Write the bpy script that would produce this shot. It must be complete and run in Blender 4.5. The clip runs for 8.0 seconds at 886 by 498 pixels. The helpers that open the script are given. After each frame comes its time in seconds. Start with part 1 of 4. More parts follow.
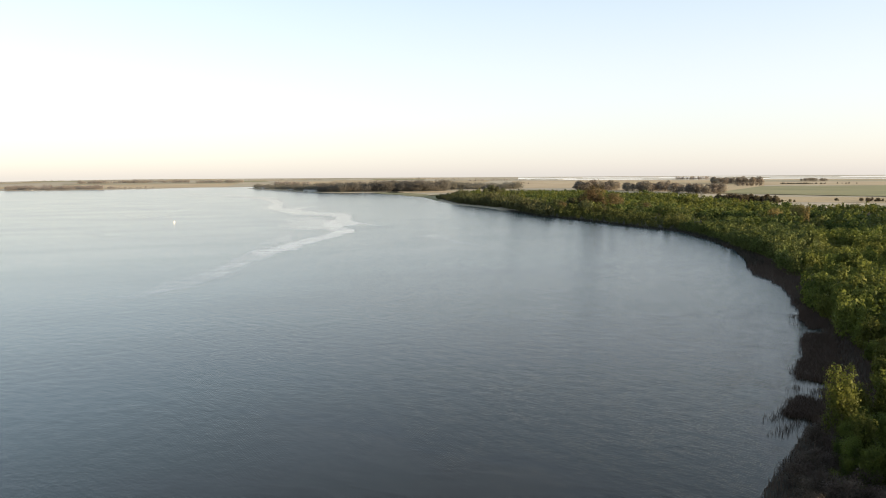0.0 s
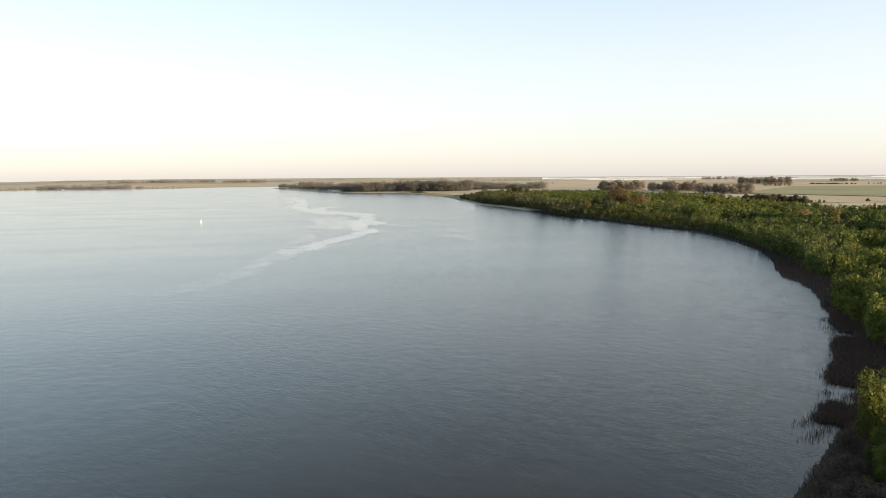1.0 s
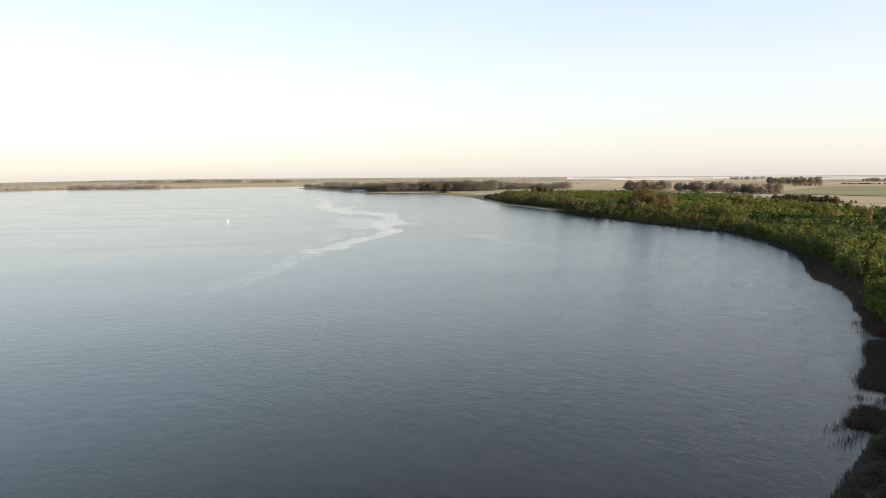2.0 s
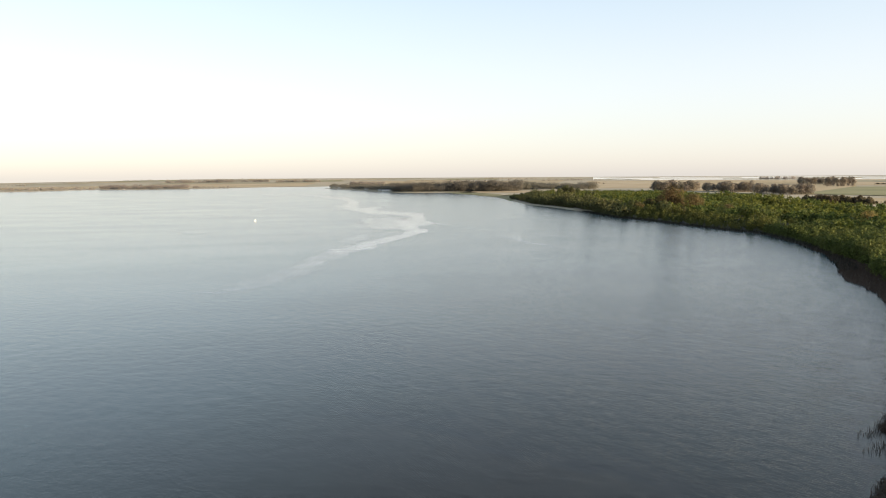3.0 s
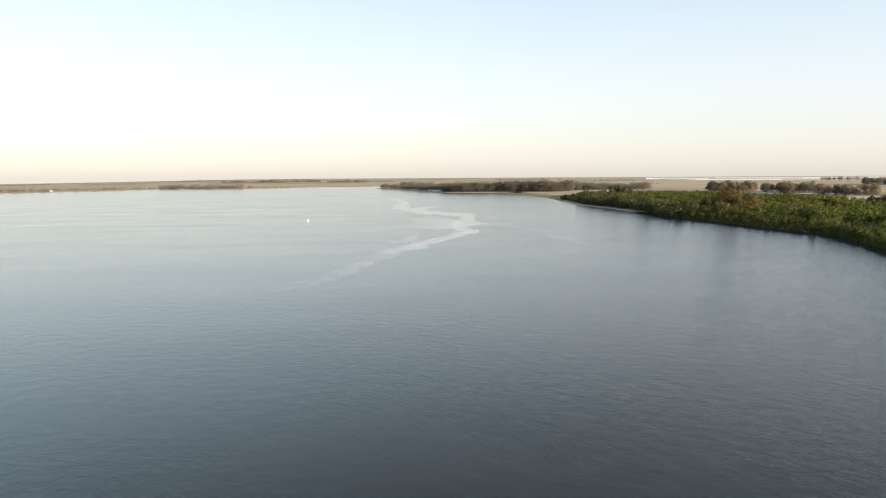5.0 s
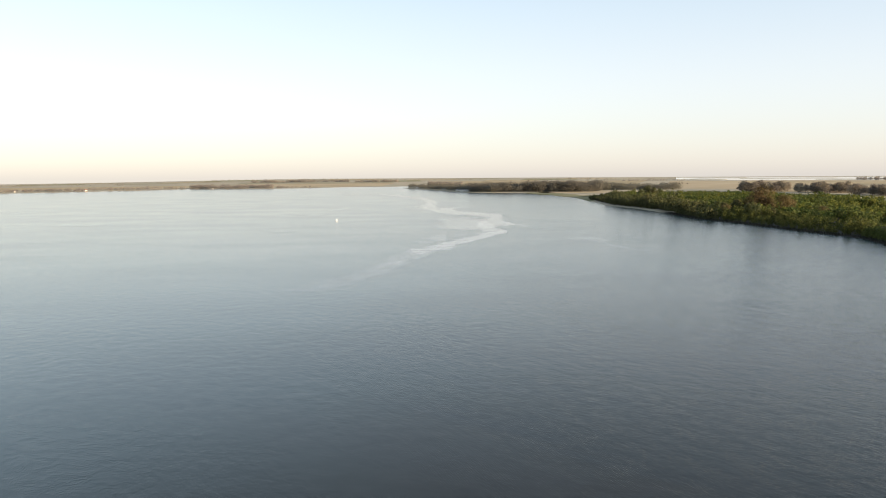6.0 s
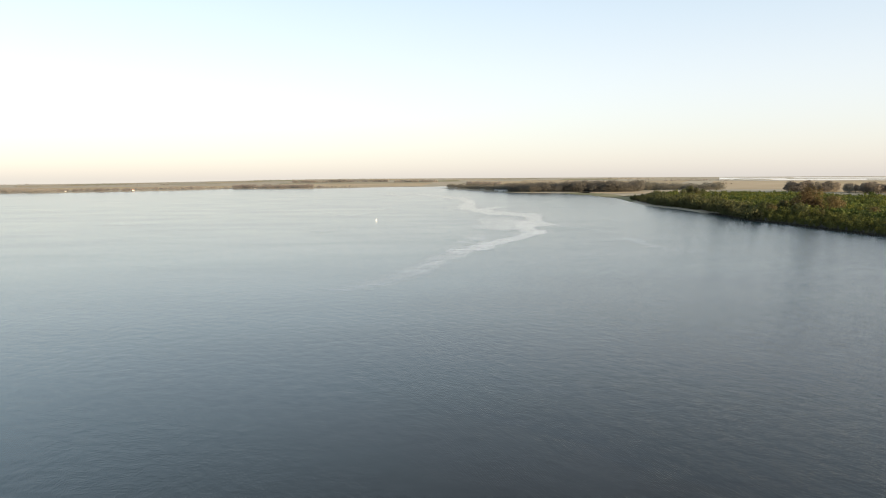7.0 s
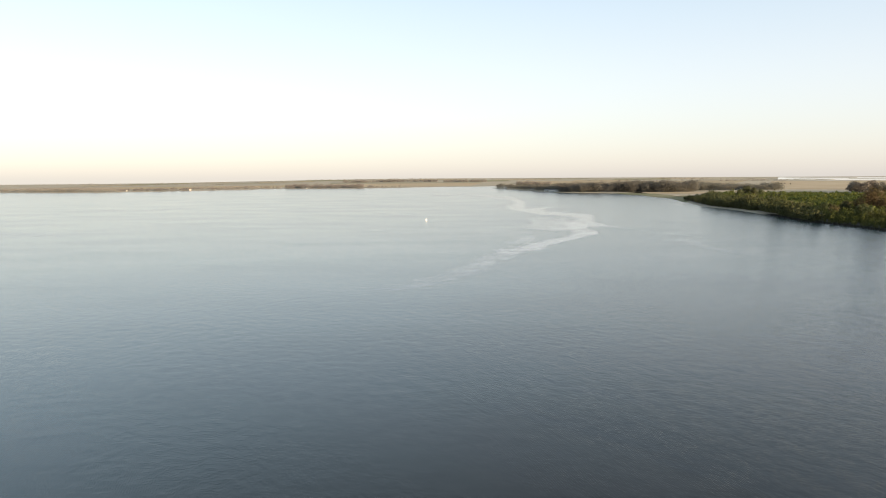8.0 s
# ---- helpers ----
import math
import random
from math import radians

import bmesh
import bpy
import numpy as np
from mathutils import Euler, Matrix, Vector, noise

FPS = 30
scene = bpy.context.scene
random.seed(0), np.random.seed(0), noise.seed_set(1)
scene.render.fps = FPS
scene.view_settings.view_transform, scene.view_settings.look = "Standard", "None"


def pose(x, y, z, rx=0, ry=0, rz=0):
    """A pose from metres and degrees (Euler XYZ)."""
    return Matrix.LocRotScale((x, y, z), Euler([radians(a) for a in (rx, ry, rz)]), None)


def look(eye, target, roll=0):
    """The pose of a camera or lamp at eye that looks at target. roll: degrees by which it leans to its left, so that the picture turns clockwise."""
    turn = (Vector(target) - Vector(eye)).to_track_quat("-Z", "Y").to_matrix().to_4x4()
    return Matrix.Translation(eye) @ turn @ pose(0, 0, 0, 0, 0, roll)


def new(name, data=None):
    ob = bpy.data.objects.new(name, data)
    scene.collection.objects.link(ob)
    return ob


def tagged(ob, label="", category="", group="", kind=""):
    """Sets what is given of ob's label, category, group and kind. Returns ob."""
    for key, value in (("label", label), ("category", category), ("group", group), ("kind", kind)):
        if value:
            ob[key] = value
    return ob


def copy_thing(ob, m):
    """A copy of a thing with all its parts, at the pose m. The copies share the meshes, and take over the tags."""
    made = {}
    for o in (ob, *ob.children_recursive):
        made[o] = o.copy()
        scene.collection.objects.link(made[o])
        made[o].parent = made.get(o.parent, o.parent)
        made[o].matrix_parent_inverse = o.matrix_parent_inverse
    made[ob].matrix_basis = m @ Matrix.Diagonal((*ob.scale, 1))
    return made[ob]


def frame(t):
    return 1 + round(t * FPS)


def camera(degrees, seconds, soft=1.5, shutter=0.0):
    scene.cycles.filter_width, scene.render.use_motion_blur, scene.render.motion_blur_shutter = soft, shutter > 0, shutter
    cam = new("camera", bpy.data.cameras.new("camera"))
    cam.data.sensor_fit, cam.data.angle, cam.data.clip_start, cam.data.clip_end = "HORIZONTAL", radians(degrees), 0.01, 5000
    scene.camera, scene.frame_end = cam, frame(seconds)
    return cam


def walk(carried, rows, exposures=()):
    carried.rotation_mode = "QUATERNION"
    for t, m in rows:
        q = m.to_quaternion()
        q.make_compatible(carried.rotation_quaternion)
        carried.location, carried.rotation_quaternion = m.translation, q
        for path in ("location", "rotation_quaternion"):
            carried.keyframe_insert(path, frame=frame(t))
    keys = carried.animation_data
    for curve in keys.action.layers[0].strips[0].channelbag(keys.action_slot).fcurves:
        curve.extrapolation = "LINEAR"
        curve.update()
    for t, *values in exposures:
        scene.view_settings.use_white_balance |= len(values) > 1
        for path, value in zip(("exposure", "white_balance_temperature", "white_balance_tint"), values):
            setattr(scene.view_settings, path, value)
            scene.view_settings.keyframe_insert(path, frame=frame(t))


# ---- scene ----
cam = camera(63.74, 8.0, soft=1.0)
PATH = [
    (0.0, 0.0, 0.0, 32.0, 84.2, 0.359, 0.0),
    (0.5, -0.09, 0.05, 32.05, 84.2, 0.357, 0.921),
    (1.0, -0.2, 0.08, 32.1, 84.203, 0.354, 1.88),
    (1.5, -0.31, 0.09, 32.16, 84.209, 0.351, 2.84),
    (3.0, -0.71, 0.02, 32.32, 84.216, 0.347, 5.832),
    (3.5, -0.86, -0.04, 32.38, 84.222, 0.344, 6.841),
    (4.0, -1.02, -0.11, 32.43, 84.23, 0.34, 7.804),
    (4.5, -1.18, -0.2, 32.49, 84.241, 0.336, 8.818),
    (6.0, -1.75, -0.57, 32.67, 84.252, 0.332, 12.0),
    (6.5, -1.95, -0.73, 32.74, 84.261, 0.329, 13.392),
    (7.0, -2.17, -0.91, 32.8, 84.266, 0.327, 15.084),
    (7.5, -2.39, -1.1, 32.86, 84.271, 0.325, 16.952),
    (8.0, -2.63, -1.31, 32.93, 84.275, 0.324, 19.03),
]
walk(cam, [(t, pose(*row)) for t, *row in PATH], exposures=((0.0, 1.35, 6000, 12), (8.0, 1.25, 6000, 12)))

# ---- sky and sun ----
SUN_AZ, SUN_EL = 113.0, 6.5      # degrees clockwise from +y, and up
world = bpy.data.worlds.new("world")
scene.world = world
world.use_nodes = True
wn = world.node_tree.nodes
sky = wn.new("ShaderNodeTexSky")
sky.sky_type, sky.sun_disc = "NISHITA", False
sky.sun_elevation, sky.sun_rotation = radians(SUN_EL), radians(SUN_AZ)
sky.altitude, sky.air_density, sky.dust_density, sky.ozone_density = 100.0, 1.0, 0.8, 1.0
wn["Background"].inputs["Strength"].default_value = 0.15
pale = wn.new("ShaderNodeHueSaturation")
pale.inputs["Saturation"].default_value = 0.78
world.node_tree.links.new(sky.outputs["Color"], pale.inputs["Color"])
up, height = wn.new("ShaderNodeTexCoord"), wn.new("ShaderNodeSeparateXYZ")
world.node_tree.links.new(up.outputs["Generated"], height.inputs["Vector"])


def by_height(*stops):
    """A smooth gradient over the sine of the height above the horizon."""
    ramp = wn.new("ShaderNodeValToRGB")
    ramp.color_ramp.interpolation = "B_SPLINE"
    e = ramp.color_ramp.elements
    while len(e) < len(stops):
        e.new(0.5)
    for item, (p, c) in zip(e, stops):
        item.position, item.color = p, (*(v / 4 for v in c), 1)
    world.node_tree.links.new(height.outputs["Z"], ramp.inputs["Fac"])
    grow = wn.new("ShaderNodeVectorMath")
    grow.operation = "SCALE"
    grow.inputs["Scale"].default_value = 4.0
    world.node_tree.links.new(ramp.outputs["Color"], grow.inputs[0])
    return grow.outputs[0]


# a veil of haze, thick and rosy near the ground, thin overhead
haze = wn.new("ShaderNodeMix")
haze.data_type = "RGBA"
world.node_tree.links.new(by_height((0.0, (0.66,) * 3), (0.22, (0.66,) * 3), (0.36, (0.46,) * 3), (0.6, (0.26,) * 3), (1.0, (0.2,) * 3)), haze.inputs[0])
world.node_tree.links.new(by_height((0.0, (2.30, 2.18, 2.04)), (0.05, (2.48, 2.36, 2.26)), (0.12, (2.70, 2.60, 2.50)), (0.19, (2.45, 2.52, 2.50)), (0.26, (2.10, 2.38, 2.46)), (0.36, (1.64, 1.74, 1.76)), (0.6, (0.95, 1.02, 1.05)), (1.0, (0.7, 0.82, 0.9))), haze.inputs[7])
world.node_tree.links.new(pale.outputs["Color"], haze.inputs[6])
world.node_tree.links.new(haze.outputs[2], wn["Background"].inputs["Color"])
sun = new("sun", bpy.data.lights.new("sun", "SUN"))
sun.data.energy, sun.data.angle, sun.data.color = 4.9, radians(0.6), (1.0, 0.75, 0.46)
sx, sy, sz = (math.cos(radians(SUN_EL)) * math.sin(radians(SUN_AZ)), math.cos(radians(SUN_EL)) * math.cos(radians(SUN_AZ)), math.sin(radians(SUN_EL)))
sun.matrix_world = look((sx * 900, sy * 900, sz * 900), (0, 0, 0))


# ---- materials ----
class Nodes:
    """A material with a Principled shader, and short ways to add nodes to it."""

    def __init__(self, name, rough=0.8, color=(0.5, 0.5, 0.5)):
        self.mat = bpy.data.materials.new(name)
        self.mat.use_nodes = True
        self.tree = self.mat.node_tree
        self.bsdf = self.tree.nodes["Principled BSDF"]
        self.out = self.tree.nodes["Material Output"]
        self.bsdf.inputs["Roughness"].default_value = rough
        self.bsdf.inputs["Base Color"].default_value = (*color, 1)

    def add(self, kind, **values):
        node = self.tree.nodes.new("ShaderNode" + kind)
        for key, value in values.items():
            node.inputs[key].default_value = value
        return node

    def link(self, a, b):
        self.tree.links.new(a, b)

    def place(self, scale=(1, 1, 1), turn=0.0):
        """World position, stretched and turned about z."""
        geo, mp = self.add("NewGeometry"), self.add("Mapping")
        mp.vector_type = "TEXTURE"
        mp.inputs["Scale"].default_value = tuple(1 / v for v in scale)
        mp.inputs["Rotation"].default_value = (0, 0, radians(turn))
        self.link(geo.outputs["Position"], mp.inputs["Vector"])
        return mp.outputs["Vector"]

    def noise(self, scale, detail=3.0, rough=0.55, at=None):
        n = self.add("TexNoise", Scale=scale, Detail=detail, Roughness=rough)
        self.link(at or self.place(), n.inputs["Vector"])
        return n.outputs["Fac"]

    def ramp(self, fac, *stops):
        r = self.add("ValToRGB")
        e = r.color_ramp.elements
        while len(e) < len(stops):
            e.new(0.5)
        for item, (p, c) in zip(e, stops):
            item.position, item.color = p, (*c, 1) if len(c) == 3 else c
        self.link(fac, r.inputs["Fac"])
        return r.outputs["Color"]

    def mix(self, fac, a, b, how="MIX"):
        m = self.tree.nodes.new("ShaderNodeMix")
        m.data_type, m.blend_type = "RGBA", how
        for k, v in ((0, fac), (6, a), (7, b)):
            if isinstance(v, (int, float)):
                m.inputs[k].default_value = v
            elif isinstance(v, tuple):
                m.inputs[k].default_value = (*v, 1)
            else:
                self.link(v, m.inputs[k])
        return m.outputs[2]

    def math(self, how, a, b=0.0):
        m = self.tree.nodes.new("ShaderNodeMath")
        m.operation = how
        for k, v in ((0, a), (1, b)):
            if isinstance(v, (int, float)):
                m.inputs[k].default_value = v
            else:
                self.link(v, m.inputs[k])
        return m.outputs[0]

    def color(self, socket):
        self.link(socket, self.bsdf.inputs["Base Color"])

    def bump(self, height, distance, strength=1.0, after=None):
        b = self.add("Bump", Strength=strength, Distance=distance)
        self.link(height, b.inputs["Height"])
        if after is not None:
            self.link(after, b.inputs["Normal"])
        self.link(b.outputs["Normal"], self.bsdf.inputs["Normal"])
        return b.outputs["Normal"]


def foliage(name, dark, light, patch, glow=0.48, size=0.05):
    """Leaves: colour differs from leaf to leaf and from tree to tree; some light passes through."""
    m = Nodes(name, 0.62)
    geo, info = m.add("NewGeometry"), m.add("ObjectInfo")
    clump = m.ramp(m.noise(0.55, 2.0), (0.38, (0, 0, 0)), (0.62, (1, 1, 1)))
    leaf = m.mix(m.mix(0.78, geo.outputs["Random Per Island"], clump), tuple(0.8 * v for v in dark), tuple(1.15 * v for v in light))
    tree = m.noise(size, 2.0)
    leaf = m.mix(m.ramp(tree, (0.42, (0, 0, 0)), (0.66, (0.65, 0.65, 0.65))), leaf, patch)
    shift = m.add("HueSaturation", Saturation=1.0)
    m.link(leaf, shift.inputs["Color"])
    m.link(m.math("ADD", m.math("MULTIPLY", info.outputs["Random"], 0.03), 0.483), shift.inputs["Hue"])
    m.link(m.math("ADD", m.math("MULTIPLY", info.outputs["Random"], 0.36), 0.84), shift.inputs["Value"])
    m.color(shift.outputs["Color"])
    m.bsdf.inputs["Specular IOR Level"].default_value = 0.12
    tr, mx = m.add("BsdfTranslucent"), m.add("MixShader", Fac=glow)
    m.link(shift.outputs["Color"], tr.inputs["Color"])
    m.link(m.bsdf.outputs["BSDF"], mx.inputs[1])
    m.link(tr.outputs["BSDF"], mx.inputs[2])
    m.link(mx.outputs["Shader"], m.out.inputs["Surface"])
    return m.mat


LEAF_WILLOW = foliage("willow_leaves", (0.058, 0.080, 0.017), (0.144, 0.164, 0.034), (0.164, 0.164, 0.038), glow=0.5)
# waterside leaves: willow green darkened to carry the shade on the wood's front
LEAF_SHADED_FRONT = foliage("shaded_front_leaves", (0.060, 0.078, 0.022), (0.122, 0.144, 0.038), (0.118, 0.126, 0.038), glow=0.44)
LEAF_BROWN = foliage("russet_leaves", (0.070, 0.054, 0.026), (0.166, 0.126, 0.058), (0.132, 0.105, 0.048))
LEAF_GOLD = foliage("golden_leaves", (0.120, 0.104, 0.036), (0.240, 0.196, 0.072), (0.205, 0.174, 0.062))
LEAF_DEEP = foliage("deep_green_leaves", (0.052, 0.062, 0.027), (0.112, 0.122, 0.050), (0.112, 0.108, 0.046))
LEAF_LUSH = foliage("lush_willow_leaves", (0.044, 0.066, 0.017), (0.104, 0.126, 0.032), (0.128, 0.125, 0.037), glow=0.44)
LEAF_BRUSH = foliage("dry_brush_twigs", (0.046, 0.036, 0.027), (0.115, 0.090, 0.070), (0.08, 0.066, 0.045), glow=0.1, size=0.3)
# leaves of far trees, paled and greyed to carry distance haze in their colour
LEAF_HAZED_GREY = foliage("hazed_grey_green_leaves", (0.150, 0.135, 0.108), (0.250, 0.224, 0.180), (0.225, 0.194, 0.156), size=0.02)
LEAF_HAZED_DULL = foliage("hazed_dull_grey_leaves", (0.108, 0.106, 0.087), (0.188, 0.180, 0.147), (0.175, 0.158, 0.128), size=0.02)
LEAF_HAZED_ASH = foliage("hazed_ashen_leaves", (0.215, 0.195, 0.170), (0.33, 0.30, 0.265), (0.29, 0.26, 0.225), size=0.02)
LEAF_DARK = foliage("dark_shrub_leaves", (0.060, 0.054, 0.034), (0.115, 0.100, 0.060), (0.105, 0.085, 0.05), size=0.02)


def bark_material():
    m = Nodes("bark", 0.9)
    n = m.noise(3.0, 5.0, at=m.place((4, 4, 0.8)))
    m.color(m.ramp(n, (0.3, (0.05, 0.036, 0.025)), (0.7, (0.19, 0.15, 0.11))))
    m.bump(n, 0.05)
    return m.mat


BARK = bark_material()


def reed_material(name, dark, light):
    m = Nodes(name, 0.8)
    geo = m.add("NewGeometry")
    c = m.mix(geo.outputs["Random Per Island"], dark, light)
    m.color(m.mix(m.ramp(m.noise(0.25), (0.4, (0, 0, 0)), (0.65, (1, 1, 1))), c, tuple(0.6 * v for v in light)))
    return m.mat


REED = reed_material("brown_reeds", (0.034, 0.021, 0.014), (0.100, 0.064, 0.042))
# blades coloured near black, carrying the shadow along the waterline
SHORE_SHADE_GRASS = reed_material("shade_dark_sedge", (0.010, 0.011, 0.006), (0.030, 0.030, 0.014))


def water_material(name):
    m = Nodes(name, 0.09)
    murk = m.noise(0.012, 3.0)
    open_water = m.ramp(murk, (0.3, (0.044, 0.076, 0.086)), (0.7, (0.054, 0.086, 0.096)))
    geo, xyz = m.add("NewGeometry"), m.add("SeparateXYZ")
    m.link(geo.outputs["Position"], xyz.inputs["Vector"])
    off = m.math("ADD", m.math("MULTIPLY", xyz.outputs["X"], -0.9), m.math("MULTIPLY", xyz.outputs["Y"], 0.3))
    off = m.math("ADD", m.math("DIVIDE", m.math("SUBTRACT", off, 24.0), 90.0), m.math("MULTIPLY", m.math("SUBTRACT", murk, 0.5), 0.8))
    # colour lifted further out, to offset the dark tree reflections
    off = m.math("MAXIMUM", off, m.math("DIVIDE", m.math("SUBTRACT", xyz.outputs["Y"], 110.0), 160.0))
    # near water brown, darkened in colour for its dim sky reflection; blue-green water beyond
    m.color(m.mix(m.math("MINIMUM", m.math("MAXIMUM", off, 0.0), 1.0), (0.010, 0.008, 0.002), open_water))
    m.bsdf.inputs["IOR"].default_value = 1.333
    wind = m.noise(0.02, 3.0, at=m.place((0.5, 1.3, 1), 20))
    m.link(m.ramp(wind, (0.35, (0.125, 0.125, 0.125)), (0.65, (0.155, 0.155, 0.155))), m.bsdf.inputs["Roughness"])
    # long calm lanes, and gusts a few metres wide that raise packets of short crests
    calm = m.noise(0.011, 4.0, 0.6, at=m.place((0.4, 1.6, 1), 6))
    gust = m.noise(0.3, 3.0, 0.6, at=m.place((0.7, 1.1, 1), -40))
    strength = m.math("MULTIPLY", m.ramp(calm, (0.36, (0.91, 0.91, 0.91)), (0.6, (1, 1, 1))), m.ramp(gust, (0.34, (0.45, 0.45, 0.45)), (0.66, (1, 1, 1))))
    swell = m.noise(1.15, 3.0, 0.55, at=m.place((0.5, 1.4, 1), -44))
    train = m.add("TexWave", Scale=1.15, Distortion=5.0, Detail=2.0)
    train.wave_profile, train.bands_direction = "SIN", "Y"
    train.inputs["Detail Scale"].default_value = 1.1
    m.link(m.place((0.9, 1, 1), -58), train.inputs["Vector"])
    ripple = m.noise(3.6, 2.0, 0.5, at=m.place((0.5, 1.25, 1), -58))
    chop = m.noise(0.42, 2.0, 0.5, at=m.place((0.8, 1.2, 1), -50))
    n = m.bump(chop, 0.05, 1.0)
    n = m.bump(swell, 0.040, 0.8, n)
    for height, distance in ((train.outputs["Fac"], 0.010), (ripple, 0.044)):
        b = m.add("Bump", Distance=distance)
        m.link(strength, b.inputs["Strength"])
        m.link(height, b.inputs["Height"])
        m.link(n, b.inputs["Normal"])
        n = b.outputs["Normal"]
    m.link(n, m.bsdf.inputs["Normal"])
    return m.mat


WATER = water_material("lake_water")


def sky_pale_water():
    m = Nodes("sky_pale_water", 0.06)
    # near-white base colour stands for the bright sky on the water
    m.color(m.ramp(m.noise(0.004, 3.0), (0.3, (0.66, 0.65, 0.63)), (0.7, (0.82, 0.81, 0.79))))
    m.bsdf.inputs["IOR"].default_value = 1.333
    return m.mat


SKY_PALE = sky_pale_water()


def foam_material():
    """A thin film of scum and small bubbles: see-through at its ragged edges."""
    m = Nodes("foam_film", 0.12)
    m.bsdf.inputs["IOR"].default_value = 1.333
    att = m.add("Attribute")
    att.attribute_name = "cover"
    streak = m.noise(0.16, 7.0, 0.68, at=m.place((0.6, 1.0, 1), 8))
    m.color(m.ramp(streak, (0.3, (0.80, 0.80, 0.78)), (0.7, (0.90, 0.90, 0.88))))
    thin = m.math("ADD", m.math("MULTIPLY", att.outputs["Fac"], 1.3), m.math("MULTIPLY", m.math("SUBTRACT", streak, 0.47), 1.9))
    cover = m.math("MULTIPLY", m.math("MINIMUM", m.math("MAXIMUM", thin, 0.0), 1.0), m.math("MINIMUM", m.math("MULTIPLY", att.outputs["Fac"], 3.0), 1.0))
    clear, mx = m.add("BsdfTransparent"), m.add("MixShader")
    m.link(m.math("MULTIPLY", cover, 0.62), mx.inputs[0])
    m.link(clear.outputs["BSDF"], mx.inputs[1])
    m.link(m.bsdf.outputs["BSDF"], mx.inputs[2])
    m.link(mx.outputs["Shader"], m.out.inputs["Surface"])
    return m.mat


FOAM = foam_material()


def ground_material():
    m = Nodes("dry_pasture", 0.95)
    att = m.add("Attribute")
    att.attribute_name = "litter"
    big, mid, fine = m.noise(0.0025, 4.0, 0.6, m.place((1.0, 3.0, 1))), m.noise(0.03, 4.0), m.noise(1.2, 4.0)
    c = m.ramp(big, (0.32, (0.33, 0.285, 0.185)), (0.5, (0.43, 0.365, 0.245)), (0.68, (0.52, 0.44, 0.31)))
    c = m.mix(m.ramp(mid, (0.4, (0, 0, 0)), (0.7, (0.55, 0.55, 0.55))), c, (0.31, 0.275, 0.17))
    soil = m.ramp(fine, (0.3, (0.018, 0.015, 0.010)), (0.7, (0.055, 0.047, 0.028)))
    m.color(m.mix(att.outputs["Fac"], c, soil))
    m.bump(fine, 0.08)
    return m.mat


GROUND = ground_material()


def field_material(name, a, b, rows=0.06, turn=0.0):
    m = Nodes(name, 0.95)
    big, lines, fine = m.noise(0.006, 4.0), m.noise(rows, 2.0, at=m.place((0.15, 1.6, 1), turn)), m.noise(1.5, 3.0)
    c = m.mix(m.ramp(big, (0.35, (0, 0, 0)), (0.65, (1, 1, 1))), a, b)
    c = m.mix(m.ramp(lines, (0.4, (0, 0, 0)), (0.7, (0.6, 0.6, 0.6))), c, tuple(0.72 * v for v in a))
    m.color(c)
    m.bump(fine, 0.06)
    return m.mat


FIELD_GREEN = field_material("green_crop", (0.210, 0.205, 0.074), (0.290, 0.268, 0.110))
FIELD_STRAW = field_material("straw_stubble", (0.47, 0.35, 0.19), (0.54, 0.43, 0.26))
FIELD_PALE = field_material("pale_stubble", (0.42, 0.315, 0.160), (0.52, 0.40, 0.215))
FIELD_OLIVE = field_material("olive_pasture", (0.32, 0.28, 0.165), (0.41, 0.355, 0.22))
GRASS_BANK = field_material("grassy_bank", (0.17, 0.17, 0.06), (0.29, 0.245, 0.115), 0.3)


def plain(name, color, rough=0.6, scale=2.0):
    m = Nodes(name, rough)
    n = m.noise(scale, 4.0)
    m.color(m.ramp(n, (0.3, tuple(0.85 * v for v in color)), (0.7, color)))
    return m.mat


PAINT_WHITE = plain("white_paint", (0.8, 0.8, 0.77))
PLASTER = plain("pale_plaster", (0.44, 0.41, 0.36), 0.9)
LIMEWASH = plain("weathered_limewash", (0.68, 0.66, 0.62), 0.9)
ROOF_RED = plain("clay_roof", (0.30, 0.13, 0.08), 0.85)
ROOF_GREY = plain("sheet_roof", (0.34, 0.33, 0.32), 0.6)
DARK_GLASS = plain("dark_glass", (0.03, 0.035, 0.04), 0.1)
SAILCLOTH = plain("sailcloth", (0.82, 0.81, 0.78), 0.7)
ALLOY = plain("mast_alloy", (0.6, 0.6, 0.62), 0.35)
HULL_RED = plain("red_hull_band", (0.45, 0.09, 0.05), 0.4)


# ---- mesh helpers ----
def sheet(name, verts, quads, material, parent=None, label="", smooth=False, normals=None):
    """One mesh object from arrays of corners and of four-cornered (or three-cornered) faces."""
    verts, quads = np.asarray(verts, float), np.asarray(quads, int)
    me = bpy.data.meshes.new(name)
    k = quads.shape[1]
    me.vertices.add(len(verts))
    me.vertices.foreach_set("co", verts.astype(np.float32).ravel())
    me.loops.add(quads.size)
    me.loops.foreach_set("vertex_index", quads.astype(np.int32).ravel())
    me.polygons.add(len(quads))
    me.polygons.foreach_set("loop_start", (np.arange(len(quads)) * k).astype(np.int32))
    me.polygons.foreach_set("use_smooth", np.full(len(quads), smooth))
    me.update(calc_edges=True)
    if normals is not None:
        me.attributes.new("custom_normal", "FLOAT_VECTOR", "POINT").data.foreach_set("vector", np.asarray(normals, np.float32).ravel())
    me.materials.append(material)
    ob = new(name, me)
    ob.parent = parent
    return tagged(ob, label)


